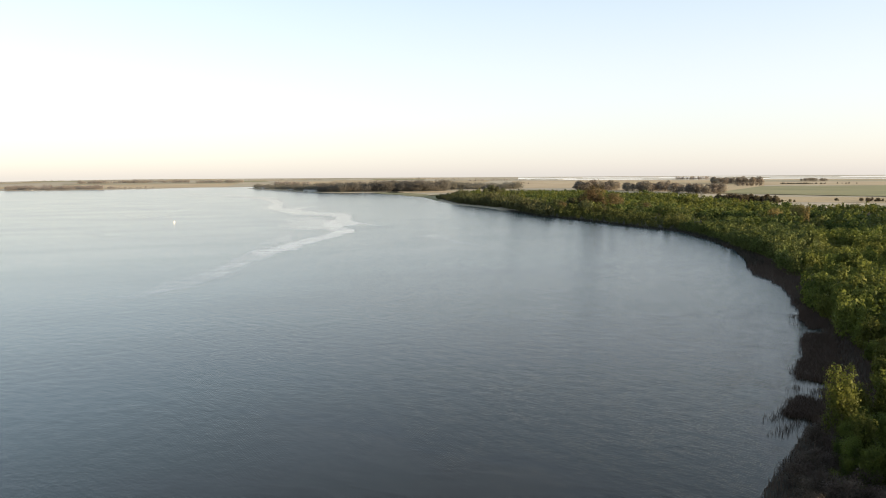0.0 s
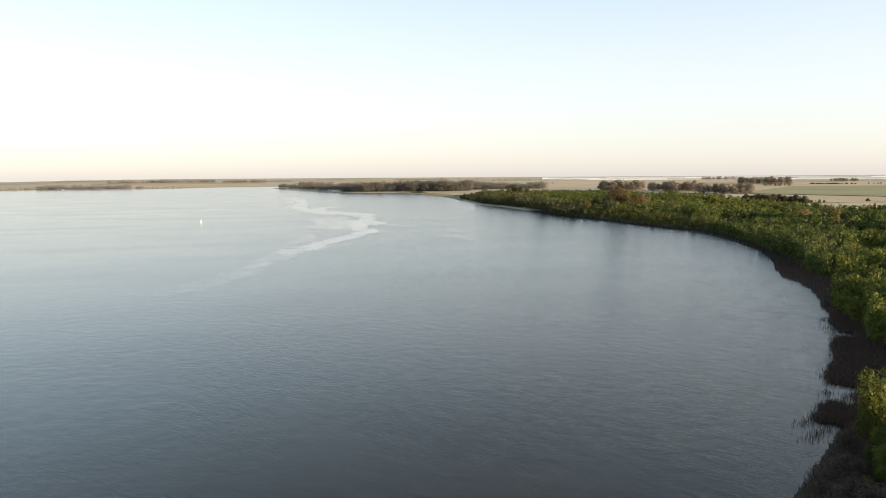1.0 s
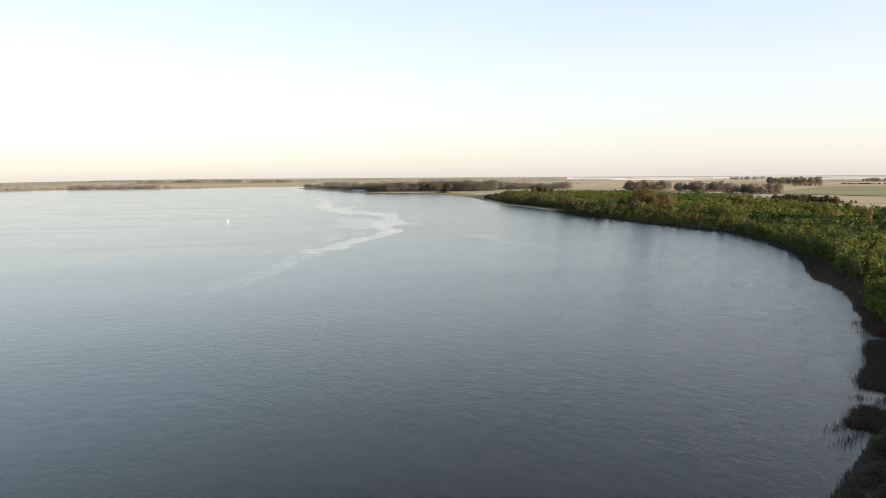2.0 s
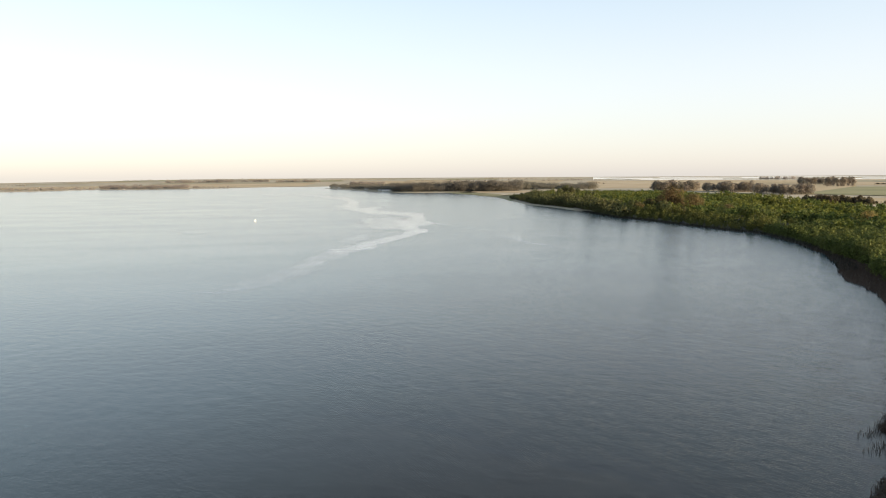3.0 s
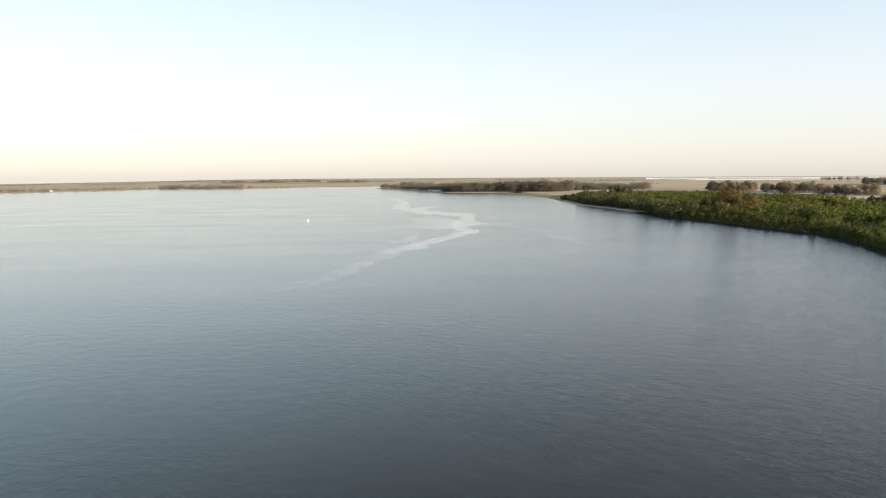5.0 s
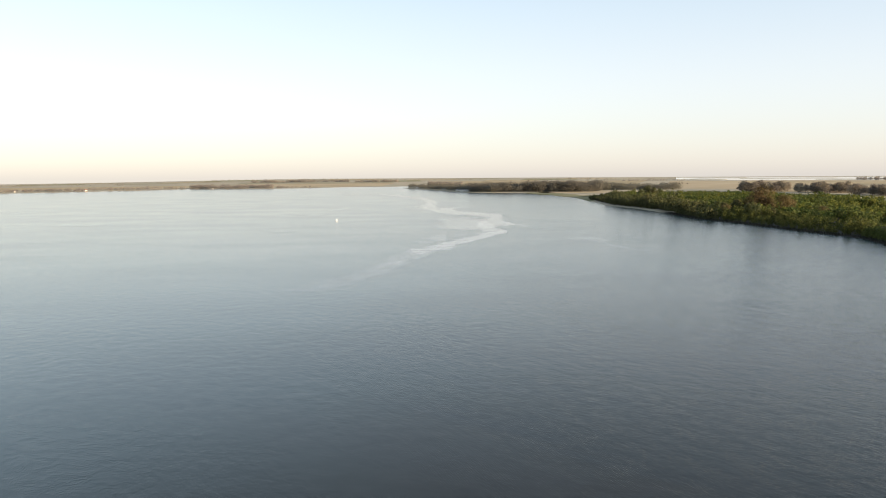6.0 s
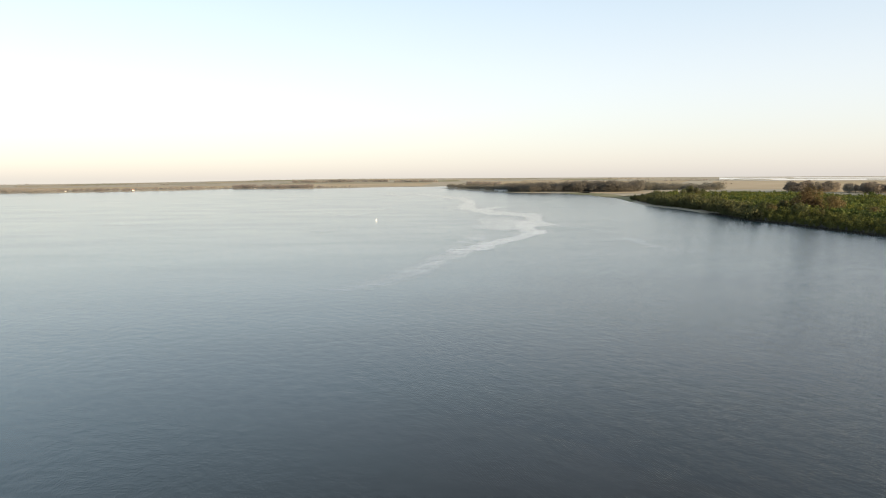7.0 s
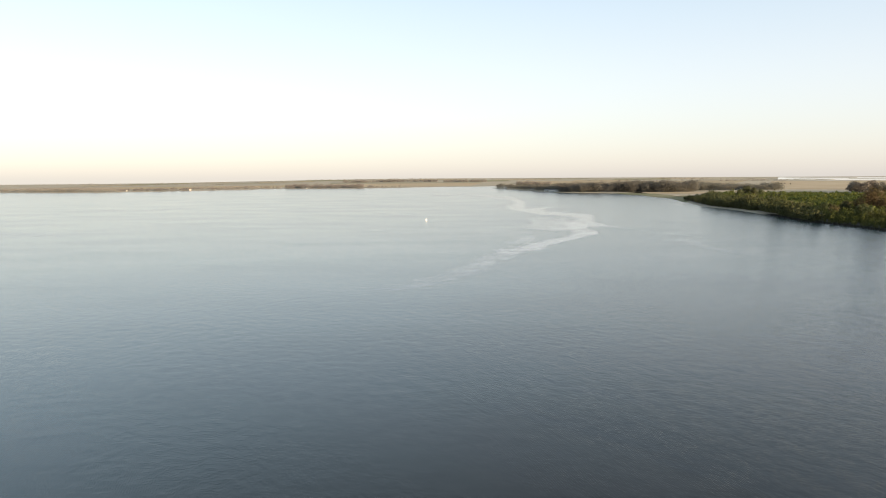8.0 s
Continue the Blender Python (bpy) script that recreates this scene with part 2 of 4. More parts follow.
def part(name, bm, material, parent=None, label="", smooth=False):
    me = bpy.data.meshes.new(name)
    for f in bm.faces:
        f.smooth = smooth
    bm.to_mesh(me)
    bm.free()
    me.materials.append(material)
    ob = new(name, me)
    ob.parent = parent
    return tagged(ob, label)


def weight(ob, name, values):
    ob.data.attributes.new(name, "FLOAT", "POINT").data.foreach_set("value", np.asarray(values, np.float32))


def polar(az, r):
    a = np.radians(az)
    return np.stack([np.sin(a) * r, np.cos(a) * r], -1)


def smooth(x, a, b):
    t = np.clip((np.asarray(x, float) - a) / (b - a), 0, 1)
    return t * t * (3 - 2 * t)


def glide(points, steps):
    """A smooth curve through points (Catmull-Rom), open."""
    p = np.asarray(points, float)
    p = np.vstack([2 * p[0] - p[1], p, 2 * p[-1] - p[-2]])
    t = np.linspace(0, 1, steps, endpoint=False)[:, None]
    out = [0.5 * (2 * b + (c - a) * t + (2 * a - 5 * b + 4 * c - d) * t**2 + (3 * b - a - 3 * c + d) * t**3) for a, b, c, d in zip(p, p[1:], p[2:], p[3:])]
    return np.vstack(out + [p[-2:-1]])


def fbm(x, y, scale, seed=0.0, octaves=4):
    """Smooth value noise of about -1 to 1, for many places at once."""
    total, amp, x, y = 0.0, 0.5, np.asarray(x, float) / scale + seed * 17.3, np.asarray(y, float) / scale - seed * 9.1
    for _ in range(octaves):
        xi, yi = np.floor(x), np.floor(y)
        fx, fy = x - xi, y - yi
        fx, fy = fx * fx * (3 - 2 * fx), fy * fy * (3 - 2 * fy)

        def val(i, j):
            s = np.sin(i * 127.1 + j * 311.7 + seed) * 43758.5453
            return (s - np.floor(s)) * 2 - 1

        total = total + amp * ((val(xi, yi) * (1 - fx) + val(xi + 1, yi) * fx) * (1 - fy) + (val(xi, yi + 1) * (1 - fx) + val(xi + 1, yi + 1) * fx) * fy)
        x, y, amp = x * 2.03, y * 2.03, amp * 0.5
    return total


def inside(poly, pts):
    x, y = pts[:, 0], pts[:, 1]
    res = np.zeros(len(pts), bool)
    for (x0, y0), (x1, y1) in zip(poly, np.roll(poly, -1, 0)):
        if y0 == y1:
            continue
        res ^= ((y0 > y) != (y1 > y)) & (x < (x1 - x0) * (y - y0) / (y1 - y0) + x0)
    return res


def off_edge(poly, pts):
    """Distance to a polygon's edge: positive outside it."""
    best = np.full(len(pts), 1e9)
    for a, b in zip(poly, np.roll(poly, -1, 0)):
        d = b - a
        t = np.clip(((pts - a) @ d) / max(d @ d, 1e-9), 0, 1)
        best = np.minimum(best, ((pts - a - t[:, None] * d) ** 2).sum(1))
    return np.sqrt(best) * np.where(inside(poly, pts), -1, 1)


# ---- the lake's outline: bearing clockwise from +y, distance ----
EAST_SHORE = [(26.3, 84), (27.3, 92), (28.2, 98), (28.9, 111), (29.1, 122), (28.6, 140), (28.7, 162), (27.3, 174), (26.9, 185), (26.5, 198), (26.0, 216), (25.2, 234), (24.1, 243), (23.5, 262), (23.4, 284),
              (22.9, 307), (22.3, 330), (21.6, 346), (20.8, 368), (19.9, 386), (18.3, 424), (16.2, 444), (14.1, 469), (11.9, 500), (9.7, 538), (7.5, 575), (5.2, 659), (3.0, 746), (0.9, 820),
              (0.0, 905), (-1.8, 1135), (-3.8, 1292), (-6.1, 1448), (-8.3, 1472), (-10.5, 1555), (-12.7, 1790), (-14.8, 2107), (-15.5, 2210)]
FAR_SHORE = [(-14.5, 2330), (-13.9, 2640), (-16.9, 2560), (-18.9, 2560), (-22.9, 2360), (-26.6, 2290), (-31.8, 2360), (-36.0, 2163), (-40.1, 2070), (-43.9, 1997), (-50.9, 2194)]
near = np.array([(22.0, 0.0), (24.0, 40.0), (31.0, 66.0)])
back = np.array([(-2300.0, 400.0), (-2300.0, -900.0), (-900.0, -1500.0), (60.0, -900.0), (70.0, -300.0), (25.0, -60.0)])
LAKE = np.vstack([glide(np.vstack([near, polar(*np.array(EAST_SHORE).T)]), 4), glide(polar(*np.array(FAR_SHORE).T), 4), back])


def land(x, y):
    """Height of the dry land, which rises gently far away."""
    r, az = np.hypot(x, y), np.degrees(np.arctan2(x, y))
    w = smooth(az, -3, 4) * smooth(az, 140, 100)
    left = (4 + 22 * smooth(az, -46, -20)) * np.clip((r - 2800) / 2100, 0, 1)
    right = 12 * smooth(r, 1200, 3300) + 13 * smooth(r, 4700, 4950)
    return 1.0 + left * (1 - w) + right * w


def ground_height(x, y):
    pts = np.stack([x, y], -1)
    d = off_edge(LAKE, pts)
    d = d + 1.2 * fbm(x, y, 9, 3) * np.clip(1.5 - np.hypot(x, y) / 700, 0, 1)
    shore = np.where(d > 0, np.minimum(0.10 + d * 0.05, 1.0), np.maximum(d * 0.06, -2.5))
    return np.where(d > 0, shore * land(x, y), shore)


# ---- ground, water ----
def make_ground():
    az = np.concatenate([np.arange(-56, 36, 0.28), np.arange(36, 304, 4.0)])
    r = np.concatenate([[1.0, 15, 30], np.geomspace(45, 4960, 190)])
    a, rr = np.meshgrid(az, r)
    p = polar(a.ravel(), rr.ravel())
    z = ground_height(p[:, 0], p[:, 1])
    z = z + np.where(z > 0.5, 0.25 * fbm(p[:, 0], p[:, 1], 30, 5), 0)
    n, k = len(az), len(r)
    i, j = np.meshgrid(np.arange(n), np.arange(k - 1))
    i, j = i.ravel(), j.ravel()
    quads = np.stack([j * n + i, (j + 1) * n + i, (j + 1) * n + (i + 1) % n, j * n + (i + 1) % n], -1)[:, ::-1]
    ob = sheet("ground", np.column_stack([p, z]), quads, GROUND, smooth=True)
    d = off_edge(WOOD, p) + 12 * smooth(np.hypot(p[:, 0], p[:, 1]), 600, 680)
    # wet soil band, also darkened for the shadow along the wood's waterline
    wet_shade = smooth(z, 0.75, 0.2) * smooth(np.degrees(np.arctan2(p[:, 0], p[:, 1])), 4.2, 5.6)
    weight(ob, "litter", np.maximum(smooth(d, 6, -6), wet_shade))
    tagged(ob, "flat dry pasture plain round the lake, darker under the trees", "ground", kind="structure")


def patch(name, corners, material, label, category, lift=0.3, n=14, wobble=4.0):
    """A parcel of land with four corners (bearing, distance), laid just over the ground."""
    c = polar(*np.array(corners, float).T)
    u, v = np.meshgrid(np.linspace(0, 1, n), np.linspace(0, 1, n))
    u, v = u.ravel()[:, None], v.ravel()[:, None]
    p = c[0] * (1 - u) * (1 - v) + c[1] * u * (1 - v) + c[2] * u * v + c[3] * (1 - u) * v
    p = p + wobble * np.stack([fbm(p[:, 0], p[:, 1], 60, 1), fbm(p[:, 0], p[:, 1], 60, 2)], -1)
    z = ground_height(p[:, 0], p[:, 1]) + lift
    i, j = np.meshgrid(np.arange(n - 1), np.arange(n - 1))
    q = (j * n + i).ravel()
    ob = sheet(name, np.column_stack([p, z]), np.stack([q, q + 1, q + n + 1, q + n], -1), material, smooth=True)
    return tagged(ob, label, category, kind="structure")


# outline of the willow wood
EDGE = [(32.5, 700), (27.8, 661), (24.9, 689), (21.4, 808), (16.1, 991), (13.2, 1128), (9.7, 1300), (7.0, 1360), (3.9, 1243), (0.6, 1080), (-0.8, 1040)]
SHORE_BACK = [(-0.6, 935), (0.7, 820), (3.0, 746), (5.2, 659), (7.5, 575), (9.7, 538), (11.9, 500), (14.1, 469), (16.2, 446), (19.1, 420), (21.1, 376), (22.3, 335), (23.4, 282), (25.1, 232), (26.5, 205), (27.1, 179), (28.4, 150), (28.6, 111), (27.0, 88), (26.0, 75), (30.0, 45), (60.0, 40), (60.0, 300), (40, 700)]
WOOD = polar(*np.array(EDGE + SHORE_BACK).T)
make_ground()

lake_v = [(-2600, -1800, 0), (420, -1800, 0), (420, 3100, 0), (-2600, 3100, 0)]
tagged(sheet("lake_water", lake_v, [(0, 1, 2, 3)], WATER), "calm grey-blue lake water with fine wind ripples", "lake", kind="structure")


def make_lagoon():
    az = np.linspace(6.0, 36, 90)
    near_r = 3300 + 120 * fbm(az, az * 0, 3, 4) + 900 * smooth(az, 9, 6)
    far_r = 4720 + 60 * fbm(az, az * 0, 2, 7)
    p = np.vstack([polar(az, near_r), polar(az, far_r)])
    n = len(az)
    i = np.arange(n - 1)
    ob = sheet("lagoon_water", np.column_stack([p, np.repeat([13.15, 22.5], n)]), np.stack([i, i + 1, n + i + 1, n + i], -1)[:, ::-1], SKY_PALE)
    tagged(ob, "lagoon far across the plain, the sky's shine painted into its pale colour", "lagoon", kind="structure")


make_lagoon()


def sandbar(a0, a1, r, deep):
    """A low strip of land lying in the lagoon."""
    az = np.linspace(a0, a1, 40)
    w = deep * np.sin(np.linspace(0.02, np.pi - 0.02, 40)) * (1 + 0.6 * fbm(az, az * 0, 0.8, r))
    p = np.vstack([polar(az, r - w), polar(az, r), polar(az, r + w)])
    level = 13.15 + 9.35 * (np.hypot(*p.T) - 3300) / 1420
    z = level + np.repeat([-0.2, 1.2, -0.2], 40) + 0.4
    i = np.arange(39)
    q = np.stack([i, i + 1, 40 + i + 1, 40 + i], -1)[:, ::-1]
    tagged(sheet("sandbar", np.column_stack([p, z]), np.vstack([q, q + 40]), FIELD_OLIVE, smooth=True), "low dull strip of land in the pale lagoon", "sandbar", kind="structure")


for a0, a1, r, deep in ((7.0, 9.6, 3560, 34), (15.5, 21.5, 3560, 30), (10.5, 16.8, 4050, 26), (18.0, 24.5, 3900, 34), (21.5, 29.0, 4200, 60), (24.5, 34.0, 3650, 60), (6.5, 11.0, 4330, 30)):
    sandbar(a0, a1, r, deep)
patch("field_1", [(20.4, 1290), (34, 1120), (34, 2000), (24.0, 1880)], FIELD_GREEN, "flat green crop field beyond the willow wood", "field", lift=0.75)
patch("field_2", [(20.5, 900), (34, 900), (34, 1100), (21.5, 1100)], FIELD_PALE, "pale dry stubble strip beside the green field", "field")
patch("field_3", [(5.0, 1760), (10.6, 1740), (10.6, 2950), (5.6, 3050)], FIELD_STRAW, "golden straw stubble field behind the wood", "field")
patch("field_4", [(-4.6, 1400), (4.2, 1340), (5.4, 1560), (-4.0, 1500)], FIELD_STRAW, "golden stubble strip between two woods", "field")
patch("field_5", [(24.2, 2030), (35, 2030), (35, 2550), (24.2, 2550)], FIELD_STRAW, "straw coloured field on the plain", "field")
patch("field_6", [(10.8, 1560), (24.2, 1330), (24.2, 2560), (10.8, 2900)], FIELD_PALE, "pale beige stubble field round the far groves", "field")
patch("field_7", [(-5.6, 1440), (-1.6, 1130), (-0.2, 1150), (-3.8, 1500)], GRASS_BANK, "low grassy shore bank, yellow-green", "grass", wobble=8)
patch("field_32", [(-1.5, 1120), (-0.45, 948), (0.7, 1070), (-0.6, 1250)], GRASS_BANK, "low grassy shore bank at the end of the wood", "grass", wobble=6)
patch("field_8", [(-30, 2450), (-17, 2650), (-16, 3300), (-28, 3300)], FIELD_STRAW, "flat dry field behind the far shore", "field")
patch("field_9", [(-12, 2800), (3, 2300), (4, 3500), (-13, 3700)], FIELD_PALE, "pale beige field on the far plain", "field")


patch("field_10", [(10.8, 2920), (24.2, 2590), (24.2, 3000), (10.8, 3080)], FIELD_STRAW, "straw coloured field before the lagoon", "field")
patch("field_11", [(24.2, 2570), (35, 2570), (35, 2900), (24.2, 2900)], FIELD_OLIVE, "olive pasture on the plain", "field")
patch("field_12", [(24.2, 2920), (35, 2920), (35, 3150), (24.2, 3150)], FIELD_PALE, "pale stubble field before the lagoon", "field")
patch("field_13", [(12.0, 1180), (20.5, 1010), (21.3, 1110), (12.5, 1330)], FIELD_OLIVE, "olive pasture between the wood and the groves", "field")
patch("field_14", [(-28, 3310), (-16, 3310), (-16, 3560), (-28, 3590)], FIELD_OLIVE, "olive pasture on the far plain", "field")
patch("field_15", [(-48, 2500), (-32, 2500), (-31, 3100), (-47, 3100)], FIELD_PALE, "pale dry field behind the far shore", "field")


kinds = (FIELD_PALE, FIELD_OLIVE, FIELD_STRAW, FIELD_GREEN)
words = ("pale stubble", "olive pasture", "straw stubble", "green crop")
for k in range(16):
    a0, r0 = -46 + 3.1 * k, (3650, 4020, 4350)[k % 3]
    q = (k * 7) % 4
    patch("field_%d" % (16 + k), [(a0, r0), (a0 + 4.4, r0 + 40), (a0 + 4.2, r0 + 310), (a0 + 0.2, r0 + 290)], kinds[q], words[q] + " parcel on the far plain", "field", lift=0.6, n=8)


# ---- trees ----
def tube(points, radii, sides=6):
    """A tapered tube along points: corners and faces."""
    p, r = np.asarray(points, float), np.asarray(radii, float)
    a = np.arange(sides) * 2 * np.pi / sides
    d = np.gradient(p, axis=0)
    d /= np.linalg.norm(d, axis=1)[:, None]
    side = np.cross(d, (0.31, 0.9, 0.12))
    side /= np.linalg.norm(side, axis=1)[:, None]
    up = np.cross(d, side)
    v = (p[:, None] + r[:, None, None] * (np.cos(a)[None, :, None] * side[:, None] + np.sin(a)[None, :, None] * up[:, None])).reshape(-1, 3)
    i, j = np.meshgrid(np.arange(sides), np.arange(len(p) - 1))
    i, j = i.ravel(), j.ravel()
    a, b, c, d = j * sides + i, j * sides + (i + 1) % sides, (j + 1) * sides + (i + 1) % sides, (j + 1) * sides + i
    return v, np.vstack([np.stack([a, b, c], -1), np.stack([a, c, d], -1)])


def joined(pieces):
    vs, fs, n = [], [], 0
    for v, f in pieces:
        vs.append(v)
        fs.append(f + n)
        n += len(v)
    return np.vstack(vs), np.vstack(fs)


def tree_shape(rng, height, width, lobes, leaves, leaf, low=0.15, sides=6, upright=0.0, feather=0.0, mess=0.42, plume=0.0):
    """Trunk with limbs, and a crown of leaf clumps on uneven lobes. Origin at the foot."""
    k = np.arange(lobes)
    turn = k * 2.4 + rng.uniform(0, 6)
    lift = low + (1 - low) * (0.18 + 0.68 * (k + rng.uniform(0, 0.8, lobes)) / lobes)
    reach = width * 0.5 * rng.uniform(0.25, 0.75, lobes) * np.clip(1.25 - lift + upright * (lift - 0.5), 0.25, 1)
    centre = np.stack([np.cos(turn) * reach, np.sin(turn) * reach, lift * height], -1)
    size = width * rng.uniform(0.17, 0.32, lobes) * (1 - 0.38 * plume)
    tall = size * rng.uniform(0.8, 1.25, lobes) * (height / width) ** 0.5 * (1 + 0.9 * plume)
    tall = np.minimum(tall, height - centre[:, 2] + 0.05 * height)
    own = rng.integers(0, lobes, leaves)
    d = rng.normal(size=(leaves, 3))
    d[:, 2] = d[:, 2] * 0.9 + 0.25
    d /= np.linalg.norm(d, axis=1)[:, None]
    depth = 1 - 0.55 * rng.uniform(0, 1, leaves) ** 2.2 + 0.12 * rng.normal(size=leaves)
    c = centre[own] + d * depth[:, None] * np.stack([size, size, tall], -1)[own]
    c[:, 2] = np.maximum(c[:, 2], 0.06 * height)
    n = d + mess * rng.normal(size=(leaves, 3))
    n /= np.linalg.norm(n, axis=1)[:, None]
    u = np.cross(n, np.cross(n, rng.normal(size=(leaves, 3)) + (0, 0, 1.6 * feather)))
    u /= np.linalg.norm(u, axis=1)[:, None]
    w = np.cross(n, u)
    s = leaf * rng.uniform(0.55, 1.25, leaves)[:, None]
    clump = np.stack([c - u * s - w * s * 0.3, c + u * s - w * s * 0.3, c + w * s * 0.75 + n * s * 0.2], 1).reshape(-1, 3)
    faces = np.arange(leaves * 3).reshape(-1, 3)
    front = np.cross(clump[1::3] - clump[0::3], clump[2::3] - clump[0::3])
    soft = d + 0.35 * n
    soft /= np.linalg.norm(soft, axis=1)[:, None]
    turned = (front * soft).sum(1) < 0
    faces[turned] = faces[turned][:, ::-1]
    shade = np.repeat(soft, 3, 0)       # the leaves of a clump are shaded together
    thick = 0.018 * height + 0.05
    lean = rng.normal(size=2) * 0.03 * height
    top = np.array([lean[0], lean[1], 0.78 * height])
    mid = np.array([lean[0] * 0.3, lean[1] * 0.3, 0.35 * height])
    wood = [tube([(0, 0, -0.4), (0, 0, 0.12 * height), mid, top], [thick * 1.35, thick, thick * 0.75, thick * 0.15], sides)]
    for q in centre[:: max(1, lobes // 6)]:
        foot = np.array([0, 0, min(0.7 * q[2], 0.5 * height)]) + mid * (0.7 * q[2] / height) * np.array([1, 1, 0])
        wood.append(tube([foot, 0.5 * (foot + q) + (0, 0, 0.03 * height), q], [thick * 0.5, thick * 0.32, thick * 0.1], max(4, sides - 2)))
    return joined(wood), (clump, faces, shade), wood[0]


def tree_thing(name, rng, leaf_material, **shape):
    (wv, wf), (lv, lf, ln), _ = tree_shape(rng, **shape)
    ob = new(name)
    sheet("trunk", wv, wf, BARK, ob, smooth=True)
    sheet("crown", lv, lf, leaf_material, ob, smooth=True, normals=ln)
    return ob


def drop(x, y):
    return float(ground_height(np.array([x]), np.array([y]))[0]) - 0.05


def planted(models, spots, rng, label, category, group):
    """Stand copies of the models at (x, y, scale); the first of each model is the model itself."""
    used = set()
    for k, (x, y, s) in enumerate(spots):
        model = models[k % len(models)]
        m = pose(x, y, drop(x, y), 0, 0, rng.uniform(0, 360)) @ Matrix.Diagonal((s, s, s * rng.uniform(0.88, 1.12), 1))
        if k % len(models) in used:
            ob = copy_thing(model, m @ Matrix.Diagonal((1 / model.scale[0], 1 / model.scale[1], 1 / model.scale[2], 1)))
        else:
            ob = model
            first[id(model)] = m
            used.add(k % len(models))
        tagged(ob, label, category, group)
    for model in models:
        if id(model) in first:
            model.matrix_basis = first[id(model)]


first = {}


def wood_mesh(name, rng, spots, templates, material, label, category, trunk=False):
    """Many trees too far off to pick apart, joined into one mesh: spots are x, y, scale, stretch."""
    spots = np.asarray(spots)
    z = ground_height(spots[:, 0], spots[:, 1])
    which = rng.integers(0, len(templates), len(spots))
    vs, fs, ns, n = [], [], [], 0
    for t, (v, f, nn) in enumerate(templates):
        s = spots[which == t]
        if not len(s):
            continue
        a = rng.uniform(0, 2 * np.pi, len(s))[:, None]
        x = (v[None, :, 0] * np.cos(a) - v[None, :, 1] * np.sin(a)) * s[:, 2:3] + s[:, 0:1]
        y = (v[None, :, 0] * np.sin(a) + v[None, :, 1] * np.cos(a)) * s[:, 2:3] + s[:, 1:2]
        h = v[None, :, 2] * (s[:, 2] * s[:, 3])[:, None] + z[which == t][:, None]
        vs.append(np.stack([x, y, h], -1).reshape(-1, 3))
        fs.append((f[None] + (np.arange(len(s)) * len(v))[:, None, None]).reshape(-1, 3) + n)
        n += len(s) * len(v)
        ns.append(np.stack([nn[None, :, 0] * np.cos(a) - nn[None, :, 1] * np.sin(a), nn[None, :, 0] * np.sin(a) + nn[None, :, 1] * np.cos(a), np.repeat(nn[None, :, 2], len(s), 0)], -1).reshape(-1, 3))
    ns = np.vstack(ns)
    ob = sheet(name, np.vstack(vs), np.vstack(fs), material, smooth=True, normals=ns / np.linalg.norm(ns, axis=1)[:, None])
    return tagged(ob, label, category, kind="stuff")


rng = np.random.default_rng(7)


def scatter(box, step, jitter=0.45):
    x0, y0, x1, y1 = box
    gx, gy = np.meshgrid(np.arange(x0, x1, step), np.arange(y0, y1, step))
    p = np.stack([gx.ravel(), gy.ravel()], -1)
    return p + rng.uniform(-jitter, jitter, p.shape) * step


# the willow wood: nearest trees one by one, the rest joined
def in_wood(p):
    r, az = np.hypot(p[:, 0], p[:, 1]), np.degrees(np.arctan2(p[:, 0], p[:, 1]))
    margin = 9.0 * smooth(r, 600, 690) + 3.8 * smooth(r, 100, 108) * smooth(r, 150, 138) + 2.0 * smooth(r, 800, 500) + 0.4 + 0.9 * smooth(r, 100, 84) + 7.0 * smooth(r, 190, 225) * smooth(r, 320, 285) + 1.5 * fbm(p[:, 0], p[:, 1], 14, 8)
    # the nearest wood runs on out of view, added to shade the bank
    return inside(WOOD, p) & (off_edge(LAKE, p) > margin) & (az < 33.5 + 14 * smooth(r, 190, 120)) & (r > 79) & (fbm(p[:, 0], p[:, 1], 17, 12) > -0.16 - 0.9 * smooth(r, 300, 180) - 0.8 * smooth(off_edge(LAKE, p), 34, 18))


close, away = scatter((20, 40, 420, 450), 2.7), scatter((-20, 300, 420, 1420), 4.7)
close, away = close[np.hypot(*close.T) < 430], away[np.hypot(*away.T) >= 430]
spots = np.vstack([close, away])
spots = spots[in_wood(spots)]
dist = np.hypot(spots[:, 0], spots[:, 1])
spots, dist = spots[np.argsort(dist)], np.sort(dist)
grow = 0.95 + 0.8 * fbm(spots[:, 0], spots[:, 1], 46, 2) + 0.55 * fbm(spots[:, 0], spots[:, 1], 15, 31) + 0.5 * fbm(spots[:, 0] * 0.35, spots[:, 1], 22, 5) * smooth(dist, 200, 420) + rng.normal(size=len(spots)) * 0.32
grow = np.clip(grow, 0.45, 1.4) * np.where(dist > 430, 0.98, 1.0) * (1 - 0.12 * smooth(dist, 800, 1200))
N_NEAR, N_FIRST = 290, 110
